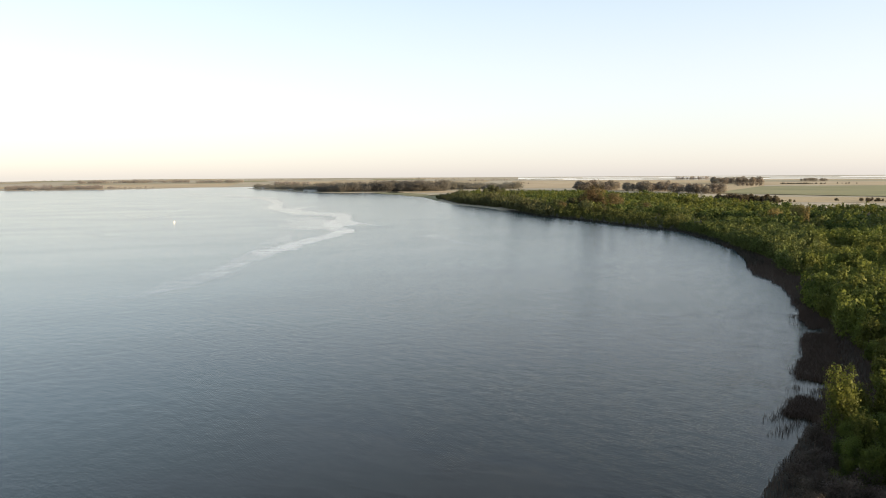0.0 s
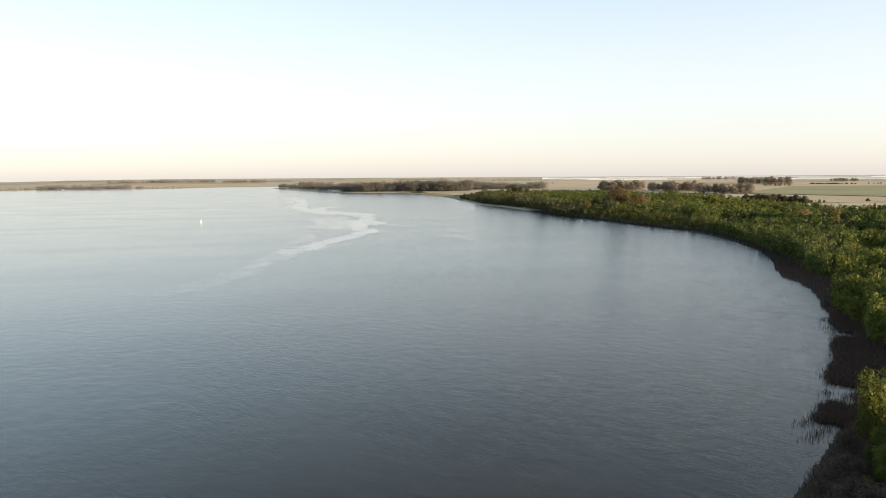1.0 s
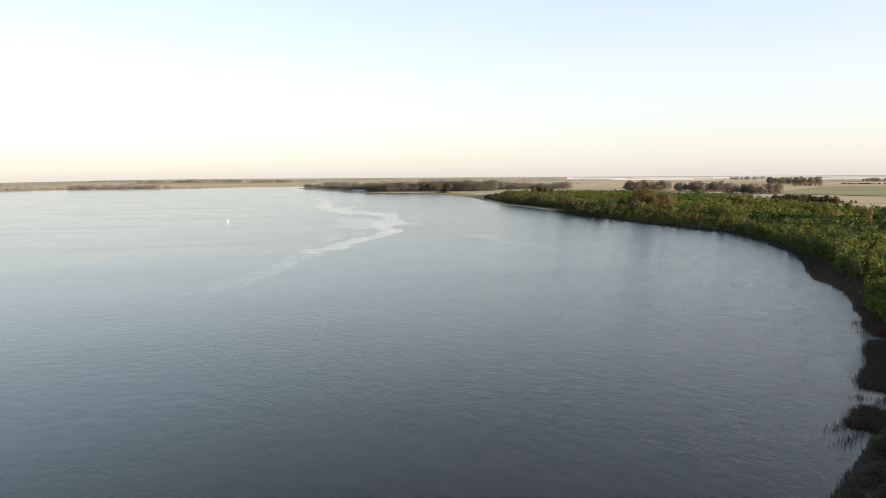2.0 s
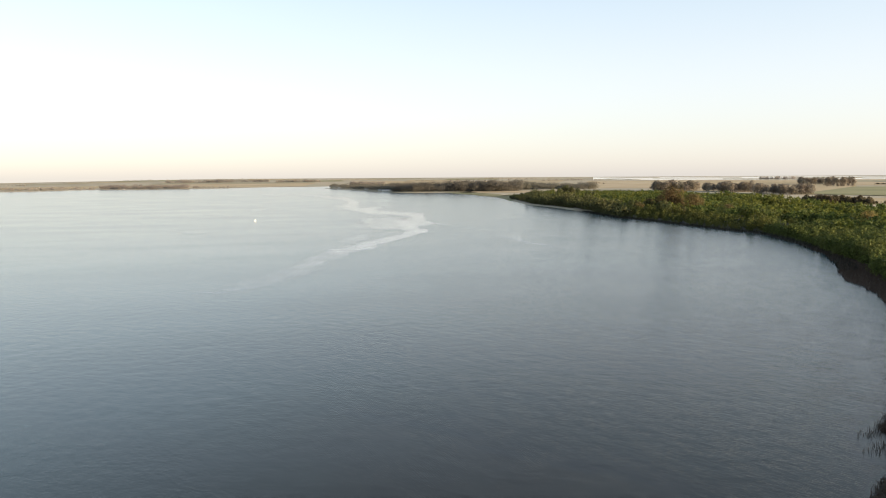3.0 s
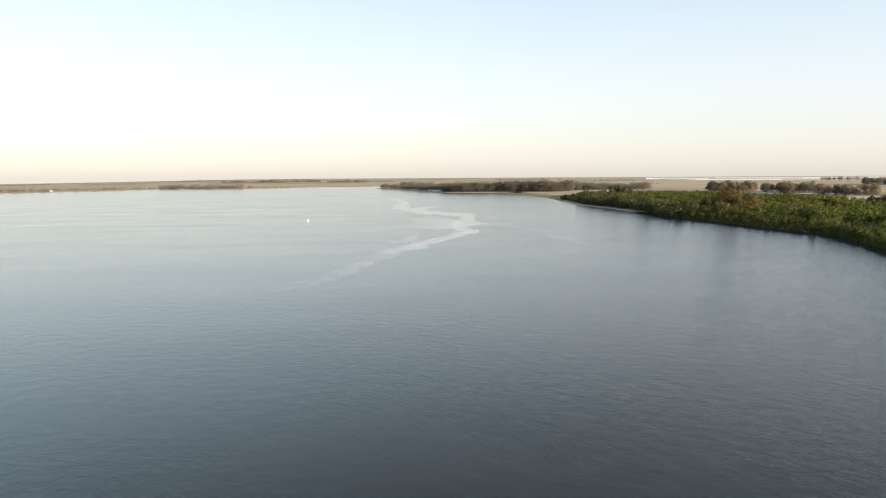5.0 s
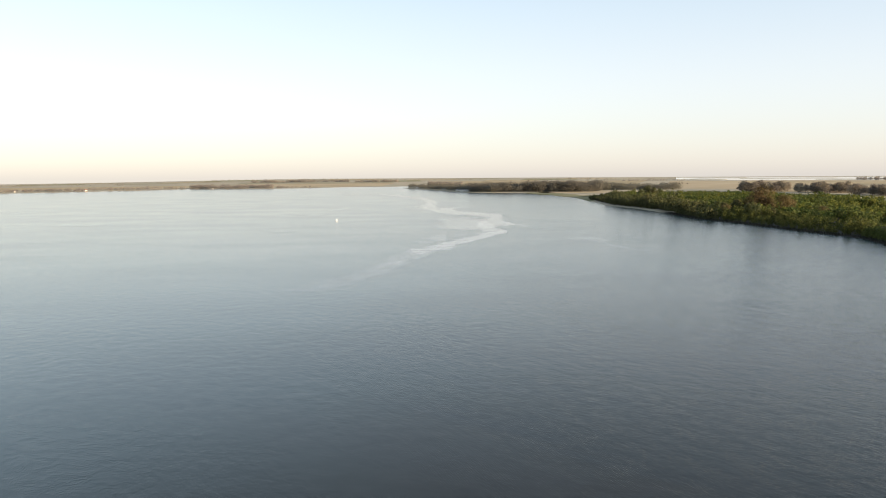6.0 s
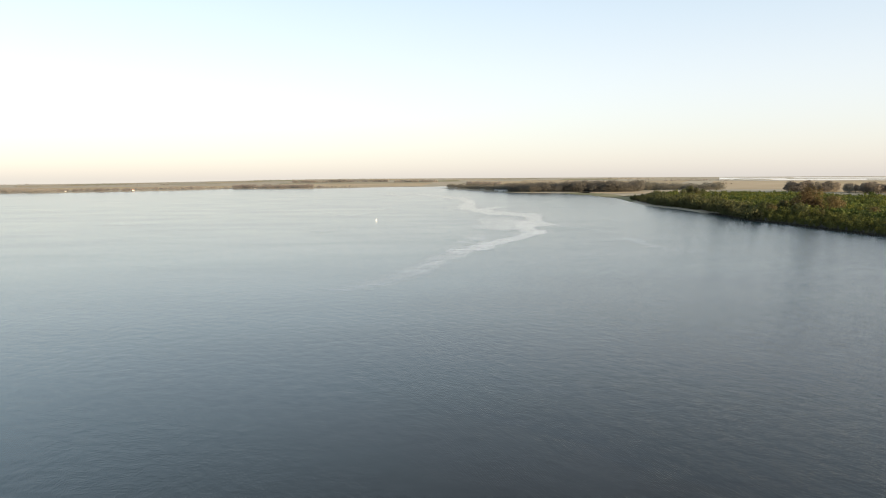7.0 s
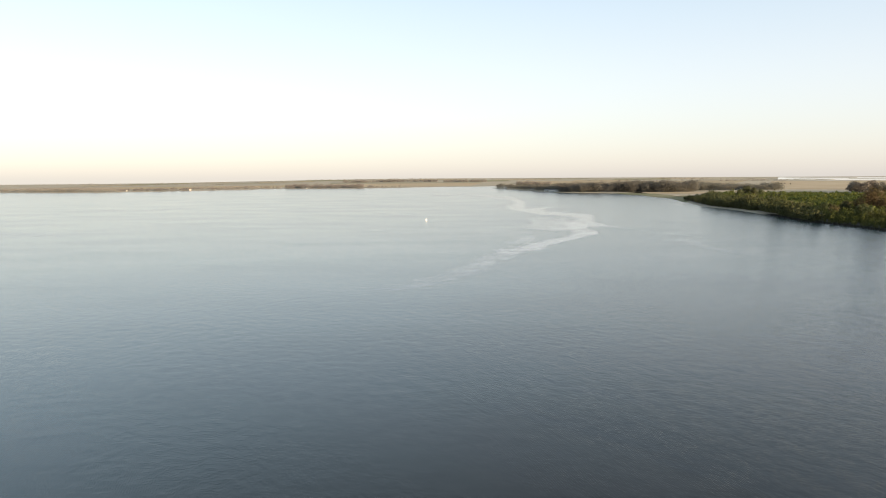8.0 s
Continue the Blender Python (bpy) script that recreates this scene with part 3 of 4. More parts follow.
for first_set, spots_set, leaves, leaf in ((True, slice(0, 24), 5400, 0.11), (True, slice(24, N_FIRST), 3000, 0.14), (False, slice(N_FIRST, N_NEAR), 1080, 0.225)):
    willows = [tree_thing("willow_tree", rng, LEAF_WILLOW, height=rng.uniform(4.2, 6.6), width=rng.uniform(2.8, 4.4), lobes=24, leaves=leaves, leaf=leaf, low=0.0, upright=0.7, feather=1.0, mess=0.5, plume=0.55) for _ in range(6)]
    planted(willows, [(x, y, q) for (x, y), q in zip(spots[spots_set], grow[spots_set])], rng, "bushy green willow tree in the dense lakeside wood", "tree", "willows of the lakeside wood")


def crowns(count, **shape):
    """Cheap trees for a joined wood: one bare stem and the crown."""
    out = []
    for _ in range(count):
        _, (lv, lf, ln), (sv, sf) = tree_shape(rng, **shape)
        out.append((*joined([(sv, sf), (lv, lf)]), np.vstack([(sv - sv.mean(0)) * (1, 1, 0) + 1e-4, ln])))
    return out


rest = np.column_stack([spots, grow, rng.uniform(0.85, 1.2, len(spots))])[N_NEAR:]
d = dist[N_NEAR:]
mid_tpl = [crowns(1, height=rng.uniform(4.2, 7.0), width=rng.uniform(2.6, 4.4), lobes=13, leaves=300, leaf=0.32, low=0.0, sides=4, upright=0.6, feather=1.0, mess=0.35, plume=0.5)[0] for _ in range(8)]
far_tpl = [crowns(1, height=rng.uniform(4.8, 7.4), width=rng.uniform(4.0, 6.4), lobes=9, leaves=76, leaf=0.72, low=0.05, sides=3, upright=0.4, feather=0.6, mess=0.3, plume=0.5)[0] for _ in range(8)]
bearing, water = np.degrees(np.arctan2(rest[:, 0], rest[:, 1])), off_edge(LAKE, rest[:, :2])
dark = (d >= 430) & (water < (45 + 40 * fbm(rest[:, 0], rest[:, 1], 60, 3)) * smooth(bearing + 2.5 * fbm(rest[:, 0], rest[:, 1], 40, 7), 8.5, 4.0))
rest[dark, 2] *= rng.uniform(0.85, 1.5, dark.sum())
rest[:, 2] *= 1 + 0.45 * fbm(rest[:, 0], rest[:, 1], 95, 21) * smooth(d, 430, 600)
rest[:, 2] *= 0.42 + 0.58 * smooth(bearing + 0.5 * fbm(rest[:, 0], rest[:, 1], 25, 2), -0.8, 2.0)
# strip by the water that gets the leaf colour with shade in it
front = (d >= 220) & ~dark & (water < (34 + 18 * fbm(rest[:, 0], rest[:, 1], 30, 4)) * smooth(d, 180, 340))
rest[front, 2] *= 0.85
thicket_tpl = [crowns(1, height=rng.uniform(5.2, 7.6), width=rng.uniform(4.5, 6.8), lobes=13, leaves=260, leaf=0.38, low=-0.22, sides=3, upright=0.6, feather=0.8, mess=0.3, plume=0.7)[0] for _ in range(6)]
broad_tpl = [crowns(1, height=rng.uniform(5.0, 6.4), width=rng.uniform(7.0, 9.5), lobes=9, leaves=80, leaf=0.82, low=0.25, sides=3, upright=0.8, feather=0.3, mess=0.25)[0] for _ in range(6)]
broad = (d >= 380) & ~dark & ~front & (fbm(rest[:, 0], rest[:, 1], 26, 15) > -0.02)
wood_mesh("willow_wood_middle", rng, rest[(d < 430) & ~front & ~broad], mid_tpl, LEAF_WILLOW, "dense green willow wood along the lake shore", "wood")
round_tpl = [crowns(1, height=rng.uniform(5.6, 8.4), width=rng.uniform(6.0, 8.5), lobes=11, leaves=170, leaf=0.6, low=-0.1, sides=3, upright=0.9, feather=0.2, mess=0.3)[0] for _ in range(6)]
wood_mesh("waterside_wood", rng, rest[dark], round_tpl, LEAF_DEEP, "dark green trees along the far end of the wood", "wood")
wood_mesh("sallow_thicket", rng, rest[front & (d < 430)], thicket_tpl, LEAF_SHADED_FRONT, "green thicket along the water's edge, shade put into its leaf colour", "wood")
wood_mesh("sallow_thicket", rng, rest[front & (d >= 430)], thicket_tpl, LEAF_SHADED_FRONT, "green thicket along the water's edge, shade put into its leaf colour", "wood")
wood_mesh("willow_wood_far", rng, rest[(d >= 430) & ~dark & ~front & ~broad], far_tpl, LEAF_WILLOW, "dense green willow wood reaching back to the fields", "wood")
wood_mesh("spreading_willow_wood", rng, rest[broad], broad_tpl, LEAF_LUSH, "spreading round-topped willows within the wood", "wood")


def bunch(az0, az1, r0, r1, count):
    return polar(rng.uniform(az0, az1, count), rng.uniform(r0, r1, count))


# taller russet trees standing out of the wood
russet = [tree_thing("russet_tree", rng, LEAF_BROWN, height=19, width=15, lobes=16, leaves=2600, leaf=0.48, low=0.1, sides=7, upright=1.2) for _ in range(3)]
tall = [(11.5, 606, 1.0), (12.05, 612, 1.15), (12.4, 622, 0.74), (13.35, 604, 0.98), (13.75, 616, 0.76), (10.9, 616, 0.72), (10.2, 632, 0.66), (9.5, 600, 0.55), (15.9, 570, 0.56), (17.4, 520, 0.42)]
deep = [tree_thing("dark_tree", rng, LEAF_DEEP, height=12, width=11, lobes=11, leaves=1600, leaf=0.48, low=0.04, sides=6, upright=0.2) for _ in range(3)]
ridge = [ (0.9, 905, 0.8), (1.5, 870, 0.7), (2.1, 900, 0.75), (2.7, 860, 0.65), (3.4, 1000, 1.25), (3.8, 1020, 1.5), (4.3, 1010, 1.4), (4.8, 1050, 1.1), (6.1, 760, 0.7), (8.9, 660, 0.85), (9.4, 640, 0.9), (10.2, 610, 1.0), (11.1, 575, 1.05), (11.5, 560, 0.95), (12.6, 560, 0.8), (16.0, 600, 0.7)]
planted(deep, [(*polar(a, q), k) for a, q, k in ridge], rng, "broad dark green tree rising above the willow wood", "tree", "dark trees of the wood")
planted(russet, [(*polar(a, r), s) for a, r, s in tall], rng, "tall russet-brown tree rising above the willow wood", "tree", "tall russet trees")
golden = [tree_thing("golden_tree", rng, LEAF_GOLD, height=19, width=14, lobes=16, leaves=2000, leaf=0.5, low=0.05, sides=7, upright=1.1) for _ in range(2)]
planted(golden, [(*polar(a, r), s) for a, r, s in ((24.85, 474, 0.64), (25.2, 486, 0.52), (26.45, 466, 0.78), (26.8, 480, 0.66))], rng, "tall golden-green tree rising above the willow wood", "tree", "golden trees of the wood")

# unseen tall trees, added past the near bank to cast long shadows on it
belt = [(150 + 18 * (k % 3) + rng.uniform(-4, 4), 14 + 9.5 * k + rng.uniform(-3, 3), rng.uniform(0.98, 1.1)) for k in range(11)]
belt += [(0.66 * y + 52 + rng.uniform(-9, 9), y + rng.uniform(-4, 4), rng.uniform(1.5, 1.95)) for y in (178, 204, 280, 312, 324, 338, 352, 366, 380, 395, 410, 425, 440, 455, 470, 490, 510)]
planted([tree_thing("dark_tree", rng, LEAF_DEEP, height=12, width=11, lobes=11, leaves=600, leaf=0.85, low=0.04, sides=6, upright=0.2)], belt, rng, "unseen tall dark tree added beside the near bank to cast shade", "tree", "tree belt beside the bank")

# grey-green eucalyptus groves on the plain
gums = [tree_thing("eucalyptus_tree", rng, LEAF_HAZED_GREY, height=19, width=rng.uniform(17, 25), lobes=14, leaves=680, leaf=1.0, low=0.1, sides=5, upright=0.2) for _ in range(6)]
grove = [(bunch(10.5, 13.7, 1500, 1570, 54), 1.05), (bunch(14.2, 17.6, 1410, 1480, 56), 0.95), (bunch(17.7, 21.5, 1255, 1340, 56), 0.85), (bunch(20.6, 24.0, 2130, 2260, 70), 0.95), (bunch(26.4, 28.2, 2500, 2600, 20), 0.6), (bunch(22.2, 24.0, 1900, 1960, 16), 0.5)]
planted(gums, [(x, y, s * rng.uniform(0.6, 1.05)) for p, s in grove for x, y in p], rng, "grey-green eucalyptus tree in a grove on the plain", "tree", "eucalyptus groves on the plain")

# low dark shrubs at the edge of the fields
shrubs = [tree_thing("field_shrub", rng, LEAF_DARK, height=6.0, width=7.5, lobes=8, leaves=380, leaf=0.65, low=0.02, sides=5) for _ in range(3)]
low = [(bunch(20.9, 25.0, 840, 890, 70), 1.3), (bunch(28.6, 29.0, 940, 950, 2), 0.6), (bunch(30.0, 33.5, 925, 950, 16), 0.65), (bunch(25.0, 26.5, 880, 900, 6), 0.5),
       (bunch(25.2, 28.1, 2150, 2165, 56), 0.55), (bunch(28.7, 30.3, 2180, 2200, 6), 0.6), (bunch(6.1, 6.9, 2300, 2400, 5), 0.7), (bunch(10.2, 10.8, 1700, 1780, 2), 0.9)]
tip = bunch(-1.0, 0.7, 915, 1010, 60)
low.append((tip[off_edge(LAKE, tip) > 2.5][:24], 0.5))
planted(shrubs, [(x, y, s * rng.uniform(0.7, 1.2)) for p, s in low for x, y in p], rng, "low dark shrub at the edge of a dry field", "shrub", "shrubs along the field edges")

# dry brush on the bank right below
brush = [tree_thing("dry_brush", rng, LEAF_BRUSH, height=2.2, width=3.4, lobes=9, leaves=1900, leaf=0.075, low=0.02, sides=4) for _ in range(3)]
thicket = [p for p in scatter((26, 45, 75, 100), 2.5) if 62 < np.hypot(*p) < 98 and p[0] < 0.75 * p[1]
           and 1.5 < off_edge(LAKE, p[None])[0] < (6.5 if np.hypot(*p) > 79 else 26)]
planted(brush, [(x, y, rng.uniform(0.7, 1.3)) for x, y in thicket], rng, "dry grey-brown brush on the lake bank", "shrub", "dry brush on the bank")

# woods on the headland and along the far shores
band_tpl = crowns(10, height=14, width=20, lobes=9, leaves=200, leaf=0.84, low=0.05, sides=4, upright=0.8, mess=0.2)
shore_tpl = crowns(8, height=15, width=20, lobes=11, leaves=110, leaf=1.25, low=0.0, sides=3, upright=0.7, mess=0.25)

line_tpl = crowns(5, height=16, width=19, lobes=9, leaves=70, leaf=1.6, low=0.0, sides=3, upright=0.25)


def shore_wood(name, az0, az1, r0, r1, count, scale, label, gap=12):
    # headland and far woods take leaf colours with haze mixed in
    material = LEAF_HAZED_DULL if name == "headland_wood" else LEAF_HAZED_ASH
    shapes = {"headland_wood": band_tpl, "far_shore_wood": shore_tpl}.get(name, line_tpl)
    p = bunch(az0, az1, r0, r1, count)
    p = p[off_edge(LAKE, p) > gap]
    s = scale * (1 + 0.45 * fbm(p[:, 0], p[:, 1], 90, 6)) * rng.uniform(0.75, 1.15, len(p))
    wood_mesh(name, rng, np.column_stack([p, s * 1.1, rng.uniform(0.74, 0.98, len(p))]), shapes, material, label, "wood")


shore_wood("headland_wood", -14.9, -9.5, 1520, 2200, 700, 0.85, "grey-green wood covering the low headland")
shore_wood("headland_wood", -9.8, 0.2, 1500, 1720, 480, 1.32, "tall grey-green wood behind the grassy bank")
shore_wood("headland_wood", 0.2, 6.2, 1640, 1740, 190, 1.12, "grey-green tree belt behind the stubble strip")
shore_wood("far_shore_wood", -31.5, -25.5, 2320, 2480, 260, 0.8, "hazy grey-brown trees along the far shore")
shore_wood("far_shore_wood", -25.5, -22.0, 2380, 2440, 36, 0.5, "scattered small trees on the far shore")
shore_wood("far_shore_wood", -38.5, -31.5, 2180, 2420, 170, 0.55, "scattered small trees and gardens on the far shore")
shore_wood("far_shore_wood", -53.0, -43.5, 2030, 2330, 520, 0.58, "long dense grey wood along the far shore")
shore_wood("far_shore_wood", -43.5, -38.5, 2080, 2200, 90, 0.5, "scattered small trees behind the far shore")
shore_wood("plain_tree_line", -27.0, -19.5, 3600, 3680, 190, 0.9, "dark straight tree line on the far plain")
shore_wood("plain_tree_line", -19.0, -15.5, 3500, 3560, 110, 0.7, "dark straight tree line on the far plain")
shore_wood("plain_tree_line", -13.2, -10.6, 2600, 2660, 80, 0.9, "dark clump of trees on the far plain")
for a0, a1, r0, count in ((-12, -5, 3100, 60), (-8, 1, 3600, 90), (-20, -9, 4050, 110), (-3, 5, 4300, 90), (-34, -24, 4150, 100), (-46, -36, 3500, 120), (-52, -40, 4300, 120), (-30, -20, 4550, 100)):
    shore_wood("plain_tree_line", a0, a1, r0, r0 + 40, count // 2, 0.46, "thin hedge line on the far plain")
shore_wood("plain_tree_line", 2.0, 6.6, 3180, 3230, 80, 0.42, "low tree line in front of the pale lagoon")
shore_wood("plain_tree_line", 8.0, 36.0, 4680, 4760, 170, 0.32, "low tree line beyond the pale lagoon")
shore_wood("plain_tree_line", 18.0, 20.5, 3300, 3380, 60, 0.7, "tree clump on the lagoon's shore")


# ---- reeds along the near bank ----
def reeds(name, p, tall, material, label, category, kind="", thick=0.05):
    n = len(p)
    z = np.maximum(ground_height(p[:, 0], p[:, 1]), -0.4)
    a = rng.uniform(0, np.pi, n)
    s = thick * rng.uniform(0.6, 1.3, n)
    h = tall * rng.uniform(0.55, 1.15, n) * (0.65 + 0.35 * smooth(np.hypot(p[:, 0], p[:, 1]), 88, 98))
    bend = rng.normal(size=(n, 2)) * 0.34 * h[:, None]
    side = np.stack([np.cos(a) * s, np.sin(a) * s], -1)
    low_, mid_, top_ = np.column_stack([p, z]), np.column_stack([p + bend * 0.35, z + h * 0.6]), np.column_stack([p + bend, z + h])
    sd = np.column_stack([side, np.zeros(n)])
    v = np.stack([low_ - sd, low_ + sd, mid_ + sd * 0.8, mid_ - sd * 0.8, top_ + sd * 0.15, top_ - sd * 0.15], 1).reshape(-1, 3)
    b = (np.arange(n) * 6)[:, None]
    ob = sheet(name, v, np.vstack([b + [0, 1, 2, 3], b + [3, 2, 4, 5]]), material)
    return tagged(ob, label, category, kind=kind)


bed = scatter((25, 55, 150, 330), 0.29)
e = off_edge(LAKE, bed) + 1.2 * fbm(bed[:, 0], bed[:, 1], 9, 3)
rb = np.hypot(bed[:, 0], bed[:, 1])
keep = (e > -0.7 + 1.0 * fbm(bed[:, 0], bed[:, 1], 5, 9)) & (e < 5 + 9 * smooth(rb, 90, 130) * smooth(rb, 310, 240)) & (rb > 62) & (fbm(bed[:, 0], bed[:, 1], 7, 4) > -0.5)
reeds("reed_bed", bed[keep], 1.0, REED, "dark brown reed bed fringing the near bank", "reeds", "stuff", 0.035)


def reed_clump(outline, count, tall=0.85):
    """Reeds within an outline of (bearing, distance), ragged at its edge."""
    poly = polar(*np.array(outline, float).T)
    low_, high_ = poly.min(0) - 1, poly.max(0) + 1
    q = rng.uniform(low_, high_, (count * 4, 2))
    e = off_edge(poly, q) + 0.9 * fbm(q[:, 0], q[:, 1], 1.6, 4) + 0.35 * rng.normal(size=len(q))
    ob = reeds("reed_clump", q[e < 0.2][:count], tall, REED, "dark brown clump of reeds standing in shallow water", "reeds", kind="stuff", thick=0.026)
    return tagged(ob, group="reed clumps by the bank")


reed_clump([(26.0, 103), (26.5, 109), (27.3, 112), (28.4, 111), (28.9, 108), (28.6, 101), (27.6, 103)], 5600)
reed_clump([(26.85, 123), (26.95, 130), (27.5, 138), (29.4, 138), (29.6, 122), (28.4, 122.5)], 9000)
reed_clump([(27.35, 139), (27.1, 150), (27.35, 159), (28.5, 159), (29.2, 150), (29.3, 138)], 7600)
reed_clump([(27.6, 165), (27.2, 173), (26.95, 183), (27.8, 186), (28.6, 166)], 5200)
reed_clump([(28.6, 114), (29.0, 118), (29.6, 119), (29.6, 112)], 1500)
for az, r, count in ((25.7, 101.5, 60), (25.3, 100.5, 40), (26.4, 97.5, 70), (26.7, 98.8, 60), (25.7, 94.5, 34), (26.1, 95.6, 26), (26.95, 116.5, 90), (28.3, 115.5, 80), (26.55, 129.5, 50), (26.45, 177, 60), (26.7, 168, 40)):
    k = math.degrees(0.9 / r)
    reed_clump([(az - k, r - 0.5), (az - k * 0.3, r + 1.1), (az + k, r + 0.6), (az + k * 0.4, r - 1.0)], count)
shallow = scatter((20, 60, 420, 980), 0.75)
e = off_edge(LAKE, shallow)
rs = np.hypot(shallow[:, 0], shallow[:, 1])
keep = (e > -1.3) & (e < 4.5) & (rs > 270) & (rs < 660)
reeds("shore_grass", shallow[keep], 1.3, SHORE_SHADE_GRASS, "waterside grass, blackened in colour for the shade under the willows", "grass", "stuff", 0.14)


# ---- foam ----
STEP = 0.0454     # degrees


def foam(name, lines, label):
    """A thin film on the water. Each line is a row of (bearing, distance, half breadth in steps of the dip, cover); the edges are drawn out by the wind."""
    lines = [np.array(line, float) for line in lines]
    rows = [np.column_stack([q[:, 0] / STEP, np.degrees(np.arctan2(32.0, q[:, 1])) / STEP, q[:, 2:]]) for q in lines]
    everything = np.vstack(rows)
    (u0, v0), (u1, v1) = everything[:, :2].min(0) - (26, 12), everything[:, :2].max(0) + (26, 12)
    us, vs = np.arange(u0, u1, 1.6), np.arange(v0, v1, 0.7)
    u, v = (w.ravel() for w in np.meshgrid(us, vs))
    wu = u + 13 * fbm(u, v * 5, 34, 3) + 5 * fbm(u, v * 6, 9, 8)
    wv = v + 2.2 * fbm(u, v * 3, 30, 5) + 1.4 * fbm(u, v * 3, 8, 6)
    cover = np.zeros(len(u))
    for q in rows:
        c = glide(q, 5)
        for a, b in zip(c, c[1:]):
            d = b[:2] - a[:2]
            t = np.clip(((wu - a[0]) * d[0] + (wv - a[1]) * d[1]) / max(d @ d, 1e-6), 0, 1)
            du, dv = (wu - a[0] - t * d[0]) / 2.2, wv - a[1] - t * d[1]
            half, full = a[2] + t * (b[2] - a[2]), a[3] + t * (b[3] - a[3])
            cover = np.maximum(cover, full * smooth(np.hypot(du, dv) / np.maximum(half, 0.8), 1.55, 0.3))
    p = polar(u * STEP, 32.0 / np.tan(np.radians(v * STEP)))
    n = len(us)
    i, j = np.meshgrid(np.arange(n - 1), np.arange(len(vs) - 1))
    q = (j * n + i).ravel()
    quads = np.stack([q, q + n, q + n + 1, q + 1], -1)
    quads = quads[cover[quads].max(1) > 0.02]
    used, quads = np.unique(quads, return_inverse=True)
    ob = sheet(name, np.column_stack([p, np.full(len(p), foam.level)])[used], quads.reshape(-1, 4), FOAM)
    foam.level += 0.01
    weight(ob, "cover", cover[used])
    return tagged(ob, label, "foam", "foam streaks on the lake", "structure")


foam.level = 0.02
foam("foam_streak", [
    [(-15.66, 1211, 2, 0.5), (-14.39, 1164, 3, 0.7), (-13.54, 1067, 4, 0.9), (-13.12, 902, 5, 1), (-13.22, 769, 5, 1), (-12.49, 700, 3.5, 1)],
    [(-12.71, 701, 2, 0.7), (-11.84, 722, 2.5, 1), (-10.7, 771, 1.2, 0.7)],
    [(-13.65, 744, 4, 0.6), (-12.27, 699, 3.5, 1), (-10.75, 649, 3, 1), (-9.21, 624, 3, 1), (-8.1, 603, 4, 1), (-7.75, 553, 7, 1), (-7.44, 517, 5, 1), (-6.73, 503, 2, 1)],
    [(-7.8, 538, 7, 1), (-8.43, 500, 6, 1), (-9.01, 467, 6, 0.9), (-8.35, 435, 5, 0.9), (-7.28, 424, 3, 1)],
    [(-14.84, 750, 4, 0.3), (-13.34, 815, 6, 0.5)]], "broad white foam streak winding in from the headland")
foam("foam_streak", [
    [(-7.28, 424, 3, 1), (-8.35, 409, 3.5, 1), (-9.47, 387, 4, 1), (-11.03, 362, 4, 0.9), (-11.91, 340, 6, 0.8), (-13.22, 326, 6, 0.7), (-14.53, 306, 8, 0.5), (-15.82, 281, 10, 0.4), (-17.53, 253, 10, 0.32), (-20.03, 230, 9, 0.27), (-22.85, 215, 7, 0.22), (-25.17, 207, 5, 0.15)]],
    "long white foam streak fading towards the near water")
foam("foam_streak", [
    [(-11.86, 535, 7, 0.5), (-10.11, 510, 9, 0.6), (-8.78, 494, 9, 0.7)],
    [(-12.8, 474, 4, 0.4), (-9.9, 463, 5, 0.7)],
    [(-14.0, 362, 6, 0.3), (-12.2, 385, 6, 0.4)]], "broad faint foam patch inside the bend of the streak")
foam("foam_streak", [
    [(-6.82, 503, 1.5, 0.5), (-5.65, 471, 1.3, 0.32), (-3.84, 448, 1.3, 0.28), (-2.03, 427, 1.3, 0.22), (-0.12, 412, 1.3, 0.24)],
    [(-3.29, 544, 1.5, 0.2), (-2.11, 542, 1.5, 0.25)]], "thin faint foam line trailing from the bend")
foam("foam_streak", [[(-2.03, 390, 2, 0.2), (-0.67, 381, 3, 0.28), (0.24, 370, 3, 0.3), (1.24, 347, 2.5, 0.26), (2.52, 333, 2, 0.2), (3.98, 322, 1.5, 0.15)]], "small faint foam patch on open water")
for line in ([(-20.16, 1538, 1.5, 0.4), (-19.16, 1420, 2, 0.5), (-18.47, 1322, 1.5, 0.4)],
             [(-17.93, 1448, 1.2, 0.4), (-15.65, 1285, 1.6, 0.7), (-14.98, 1317, 1.2, 0.5)],
             [(-21.41, 726, 1.5, 0.35), (-20.41, 745, 1.8, 0.5), (-19.6, 780, 1.5, 0.3)],
             [(-24.69, 672, 1.5, 0.25), (-22.79, 649, 2, 0.35), (-21.02, 668, 1.5, 0.3)],
             [(-26.78, 471, 3, 0.2), (-24.94, 449, 3, 0.3), (-23.42, 461, 2, 0.15)],
             [(-45.18, 846, 1.5, 0.3), (-43.7, 848, 1.5, 0.35)],
             [(-42.95, 811, 1.5, 0.3), (-40.23, 819, 1.5, 0.3)],
             [(-40.75, 578, 1.6, 0.35), (-37.86, 571, 1.6, 0.3)],
             [(-49.3, 495, 2, 0.2), (-47.56, 490, 2, 0.2)]):
    foam("foam_streak", [line], "faint foam wisp far out on the lake")


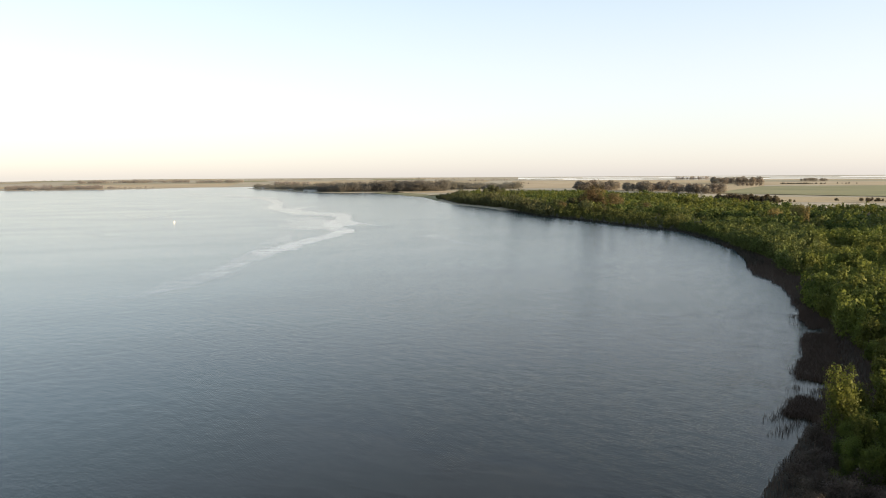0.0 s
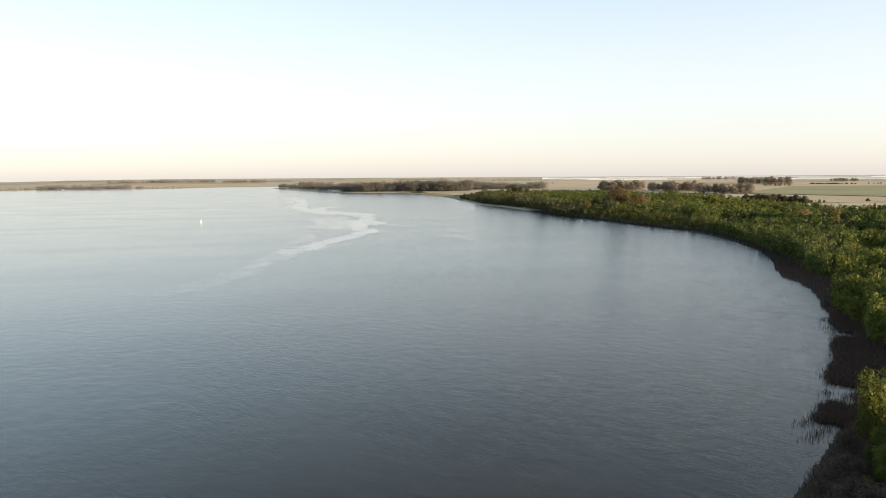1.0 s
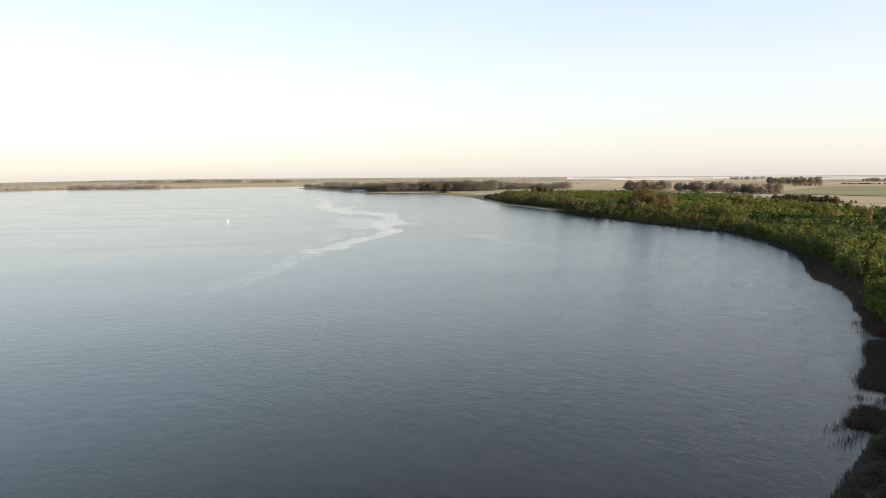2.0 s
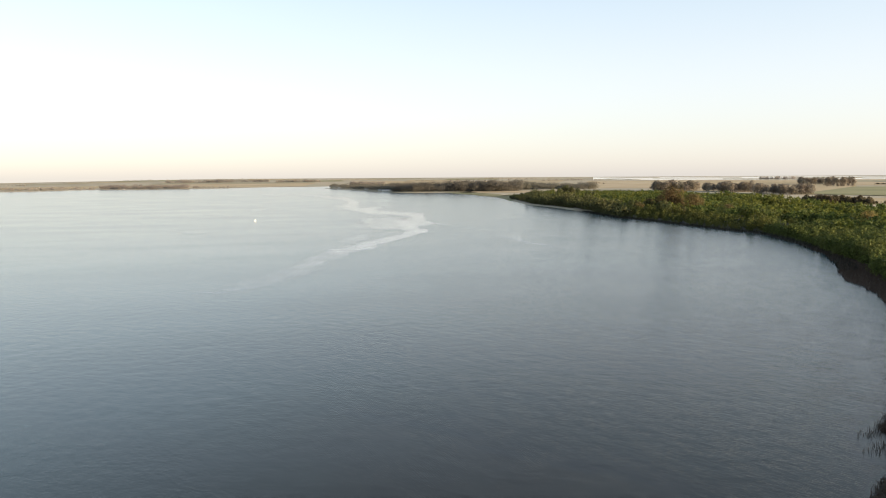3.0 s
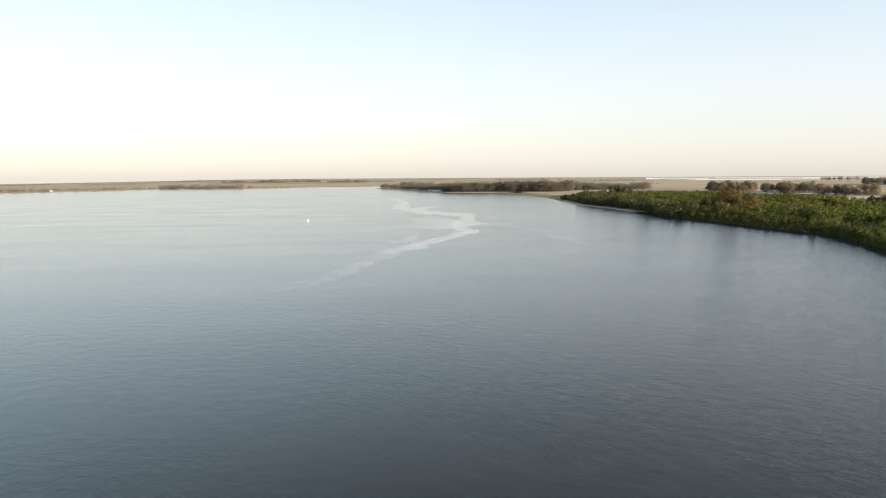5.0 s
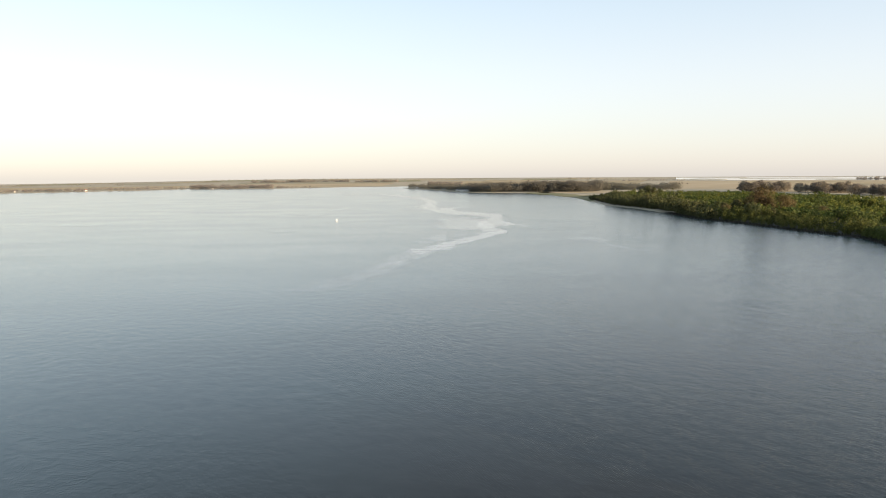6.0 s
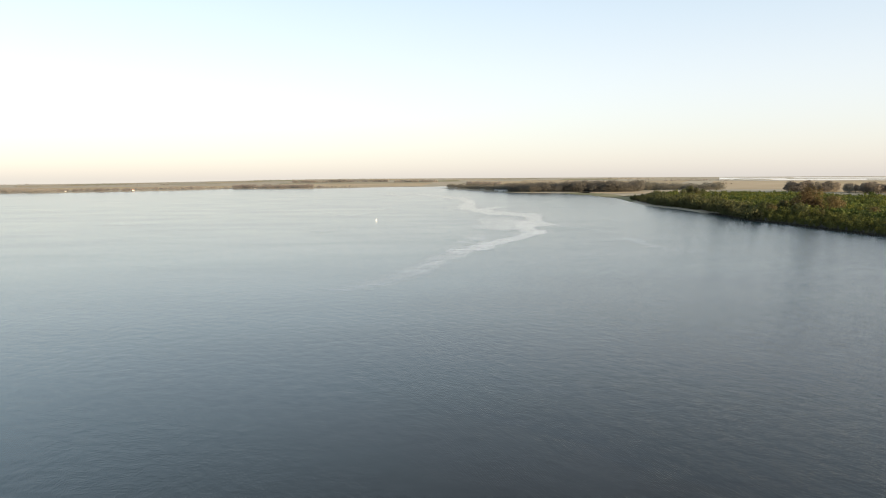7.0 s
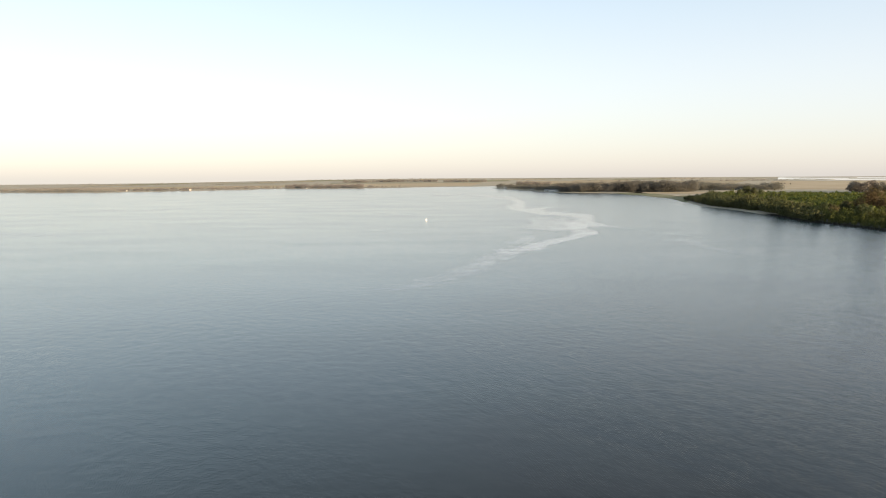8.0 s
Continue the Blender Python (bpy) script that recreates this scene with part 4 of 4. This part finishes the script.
# ---- sailing boat ----
def sailing_boat():
    boat = new("sailing_boat")
    bm = bmesh.new()
    rings = []
    for x, w, keel in ((-2.0, 0.62, 0.05), (-1.0, 0.78, -0.12), (0.2, 0.74, -0.14), (1.2, 0.46, -0.05), (2.0, 0.05, 0.2)):
        rings.append([bm.verts.new(v) for v in ((x, w, 0.45), (x, w * 0.8, 0.12), (x, 0, keel), (x, -w * 0.8, 0.12), (x, -w, 0.45), (x, -w * 0.8, 0.47), (x, 0, 0.5), (x, w * 0.8, 0.47))])
    for a, b in zip(rings, rings[1:]):
        for k in range(8):
            bm.faces.new((a[k], a[(k + 1) % 8], b[(k + 1) % 8], b[k]))
    bm.faces.new(rings[0])
    bm.faces.new(rings[-1][::-1])
    bmesh.ops.recalc_face_normals(bm, faces=bm.faces)
    part("hull", bm, PAINT_WHITE, boat, smooth=True)
    v, f = tube([(0.7, 0, 0.4), (0.7, 0, 2.6), (0.66, 0, 4.9)], [0.045, 0.04, 0.025], 8)
    sheet("mast", v, f, ALLOY, boat)
    v, f = tube([(0.7, 0, 1.0), (-0.5, 0.1, 1.0), (-1.7, 0.25, 0.98)], [0.035, 0.035, 0.03], 8)
    sheet("boom", v, f, ALLOY, boat)
    n = 9
    s, h = np.meshgrid(np.linspace(0, 1, n), np.linspace(0, 1, n))
    s, h = s.ravel(), h.ravel()
    foot = -2.3 * s * (1 - h) ** 0.85
    belly = 0.34 * np.sin(np.pi * s) * (1 - h) ** 0.6 + 0.24 * s * (1 - h)
    verts = np.column_stack([0.66 + foot, belly, 1.08 + 3.75 * h])
    i, j = np.meshgrid(np.arange(n - 1), np.arange(n - 1))
    q = (j * n + i).ravel()
    sail = sheet("mainsail", verts, np.stack([q, q + 1, q + n + 1, q + n], -1), SAILCLOTH, boat, "white triangular sail", True)
    solid = sail.modifiers.new("thickness", "SOLIDIFY")
    solid.thickness = 0.02
    bm = bmesh.new()
    bmesh.ops.create_cube(bm, size=1, matrix=Matrix.LocRotScale((-2.1, 0, 0.2), None, (0.22, 0.05, 0.9)))
    part("rudder", bm, HULL_RED, boat, "reddish rudder blade")
    boat.matrix_basis = pose(*polar(-20.7, 548), -0.02, 0, 4, 35) @ Matrix.Diagonal((0.4, 0.4, 0.4, 1))
    tagged(boat, "small white sailing dinghy with a white sail", "boat")


sailing_boat()


# ---- houses by the far water ----
def house(width, deep, high, wall_mat, roof_mat, label):
    ob = new("house")
    bm = bmesh.new()
    bmesh.ops.create_cube(bm, size=1, matrix=Matrix.LocRotScale((0, 0, high / 2), None, (width, deep, high)))
    part("wall", bm, wall_mat, ob)
    bm = bmesh.new()
    w, dd, e = width / 2 + 0.5, deep / 2 + 0.5, high * 0.42
    pts = [bm.verts.new(p) for p in ((-w, -dd, high), (w, -dd, high), (w, dd, high), (-w, dd, high), (-w * 0.9, 0, high + e), (w * 0.9, 0, high + e))]
    for f in ((0, 1, 5, 4), (2, 3, 4, 5), (1, 2, 5), (3, 0, 4), (3, 2, 1, 0)):
        bm.faces.new([pts[k] for k in f])
    part("roof", bm, roof_mat, ob)
    count = max(2, int(width / 4))
    for k in range(count):
        x = -width / 2 + (k + 0.5) * width / count
        tall = 2.0 if k == count // 2 else 0.9
        z = 1.05 if k == count // 2 else 1.6
        bm = bmesh.new()
        bmesh.ops.create_cube(bm, size=1, matrix=Matrix.LocRotScale((x, -deep / 2, z), None, (0.9, 0.12, tall)))
        part("door" if k == count // 2 else "window", bm, DARK_GLASS, ob)
    return tagged(ob, label, "house", "houses on the far shores")


for az, r, width, high, wall_mat, roof_mat, label in (
        (-10.35, 1590, 20, 3.2, PAINT_WHITE, ROOF_GREY, "long white waterside house with a pale roof"),
        (-10.9, 1625, 8, 3.4, LIMEWASH, ROOF_GREY, "small white waterside house with a pale roof"),
        (-12.0, 1745, 9, 3.0, PLASTER, ROOF_GREY, "low plastered house with a pale roof"),
        (-14.1, 2040, 7, 3.4, LIMEWASH, ROOF_GREY, "white house at the tip of the headland"),
        (-43.6, 2085, 5, 2.6, PLASTER, ROOF_GREY, "white house among trees on the far shore"),
        (-43.0, 2100, 4.5, 2.6, PLASTER, ROOF_GREY, "white house among trees on the far shore"),
        (-39.3, 2140, 6, 2.8, PLASTER, ROOF_RED, "white house with a red roof on the far shore"),
        (-38.6, 2120, 6, 3.6, PLASTER, ROOF_RED, "plastered house with a red roof on the far shore"),
        (-34.4, 2310, 5, 3.0, PLASTER, ROOF_GREY, "white house among trees on the far shore"),
        (-30.2, 2430, 7, 4.5, LIMEWASH, ROOF_GREY, "tall white house above the far shore trees"),
        (-29.9, 2330, 5, 2.8, PLASTER, ROOF_GREY, "small white house at the far water's edge")):
    x, y = polar(az, r)
    ob = house(width, 8.0, high, wall_mat, roof_mat, label)
    ob.matrix_basis = pose(x, y, drop(x, y), 0, 0, -az + 8)
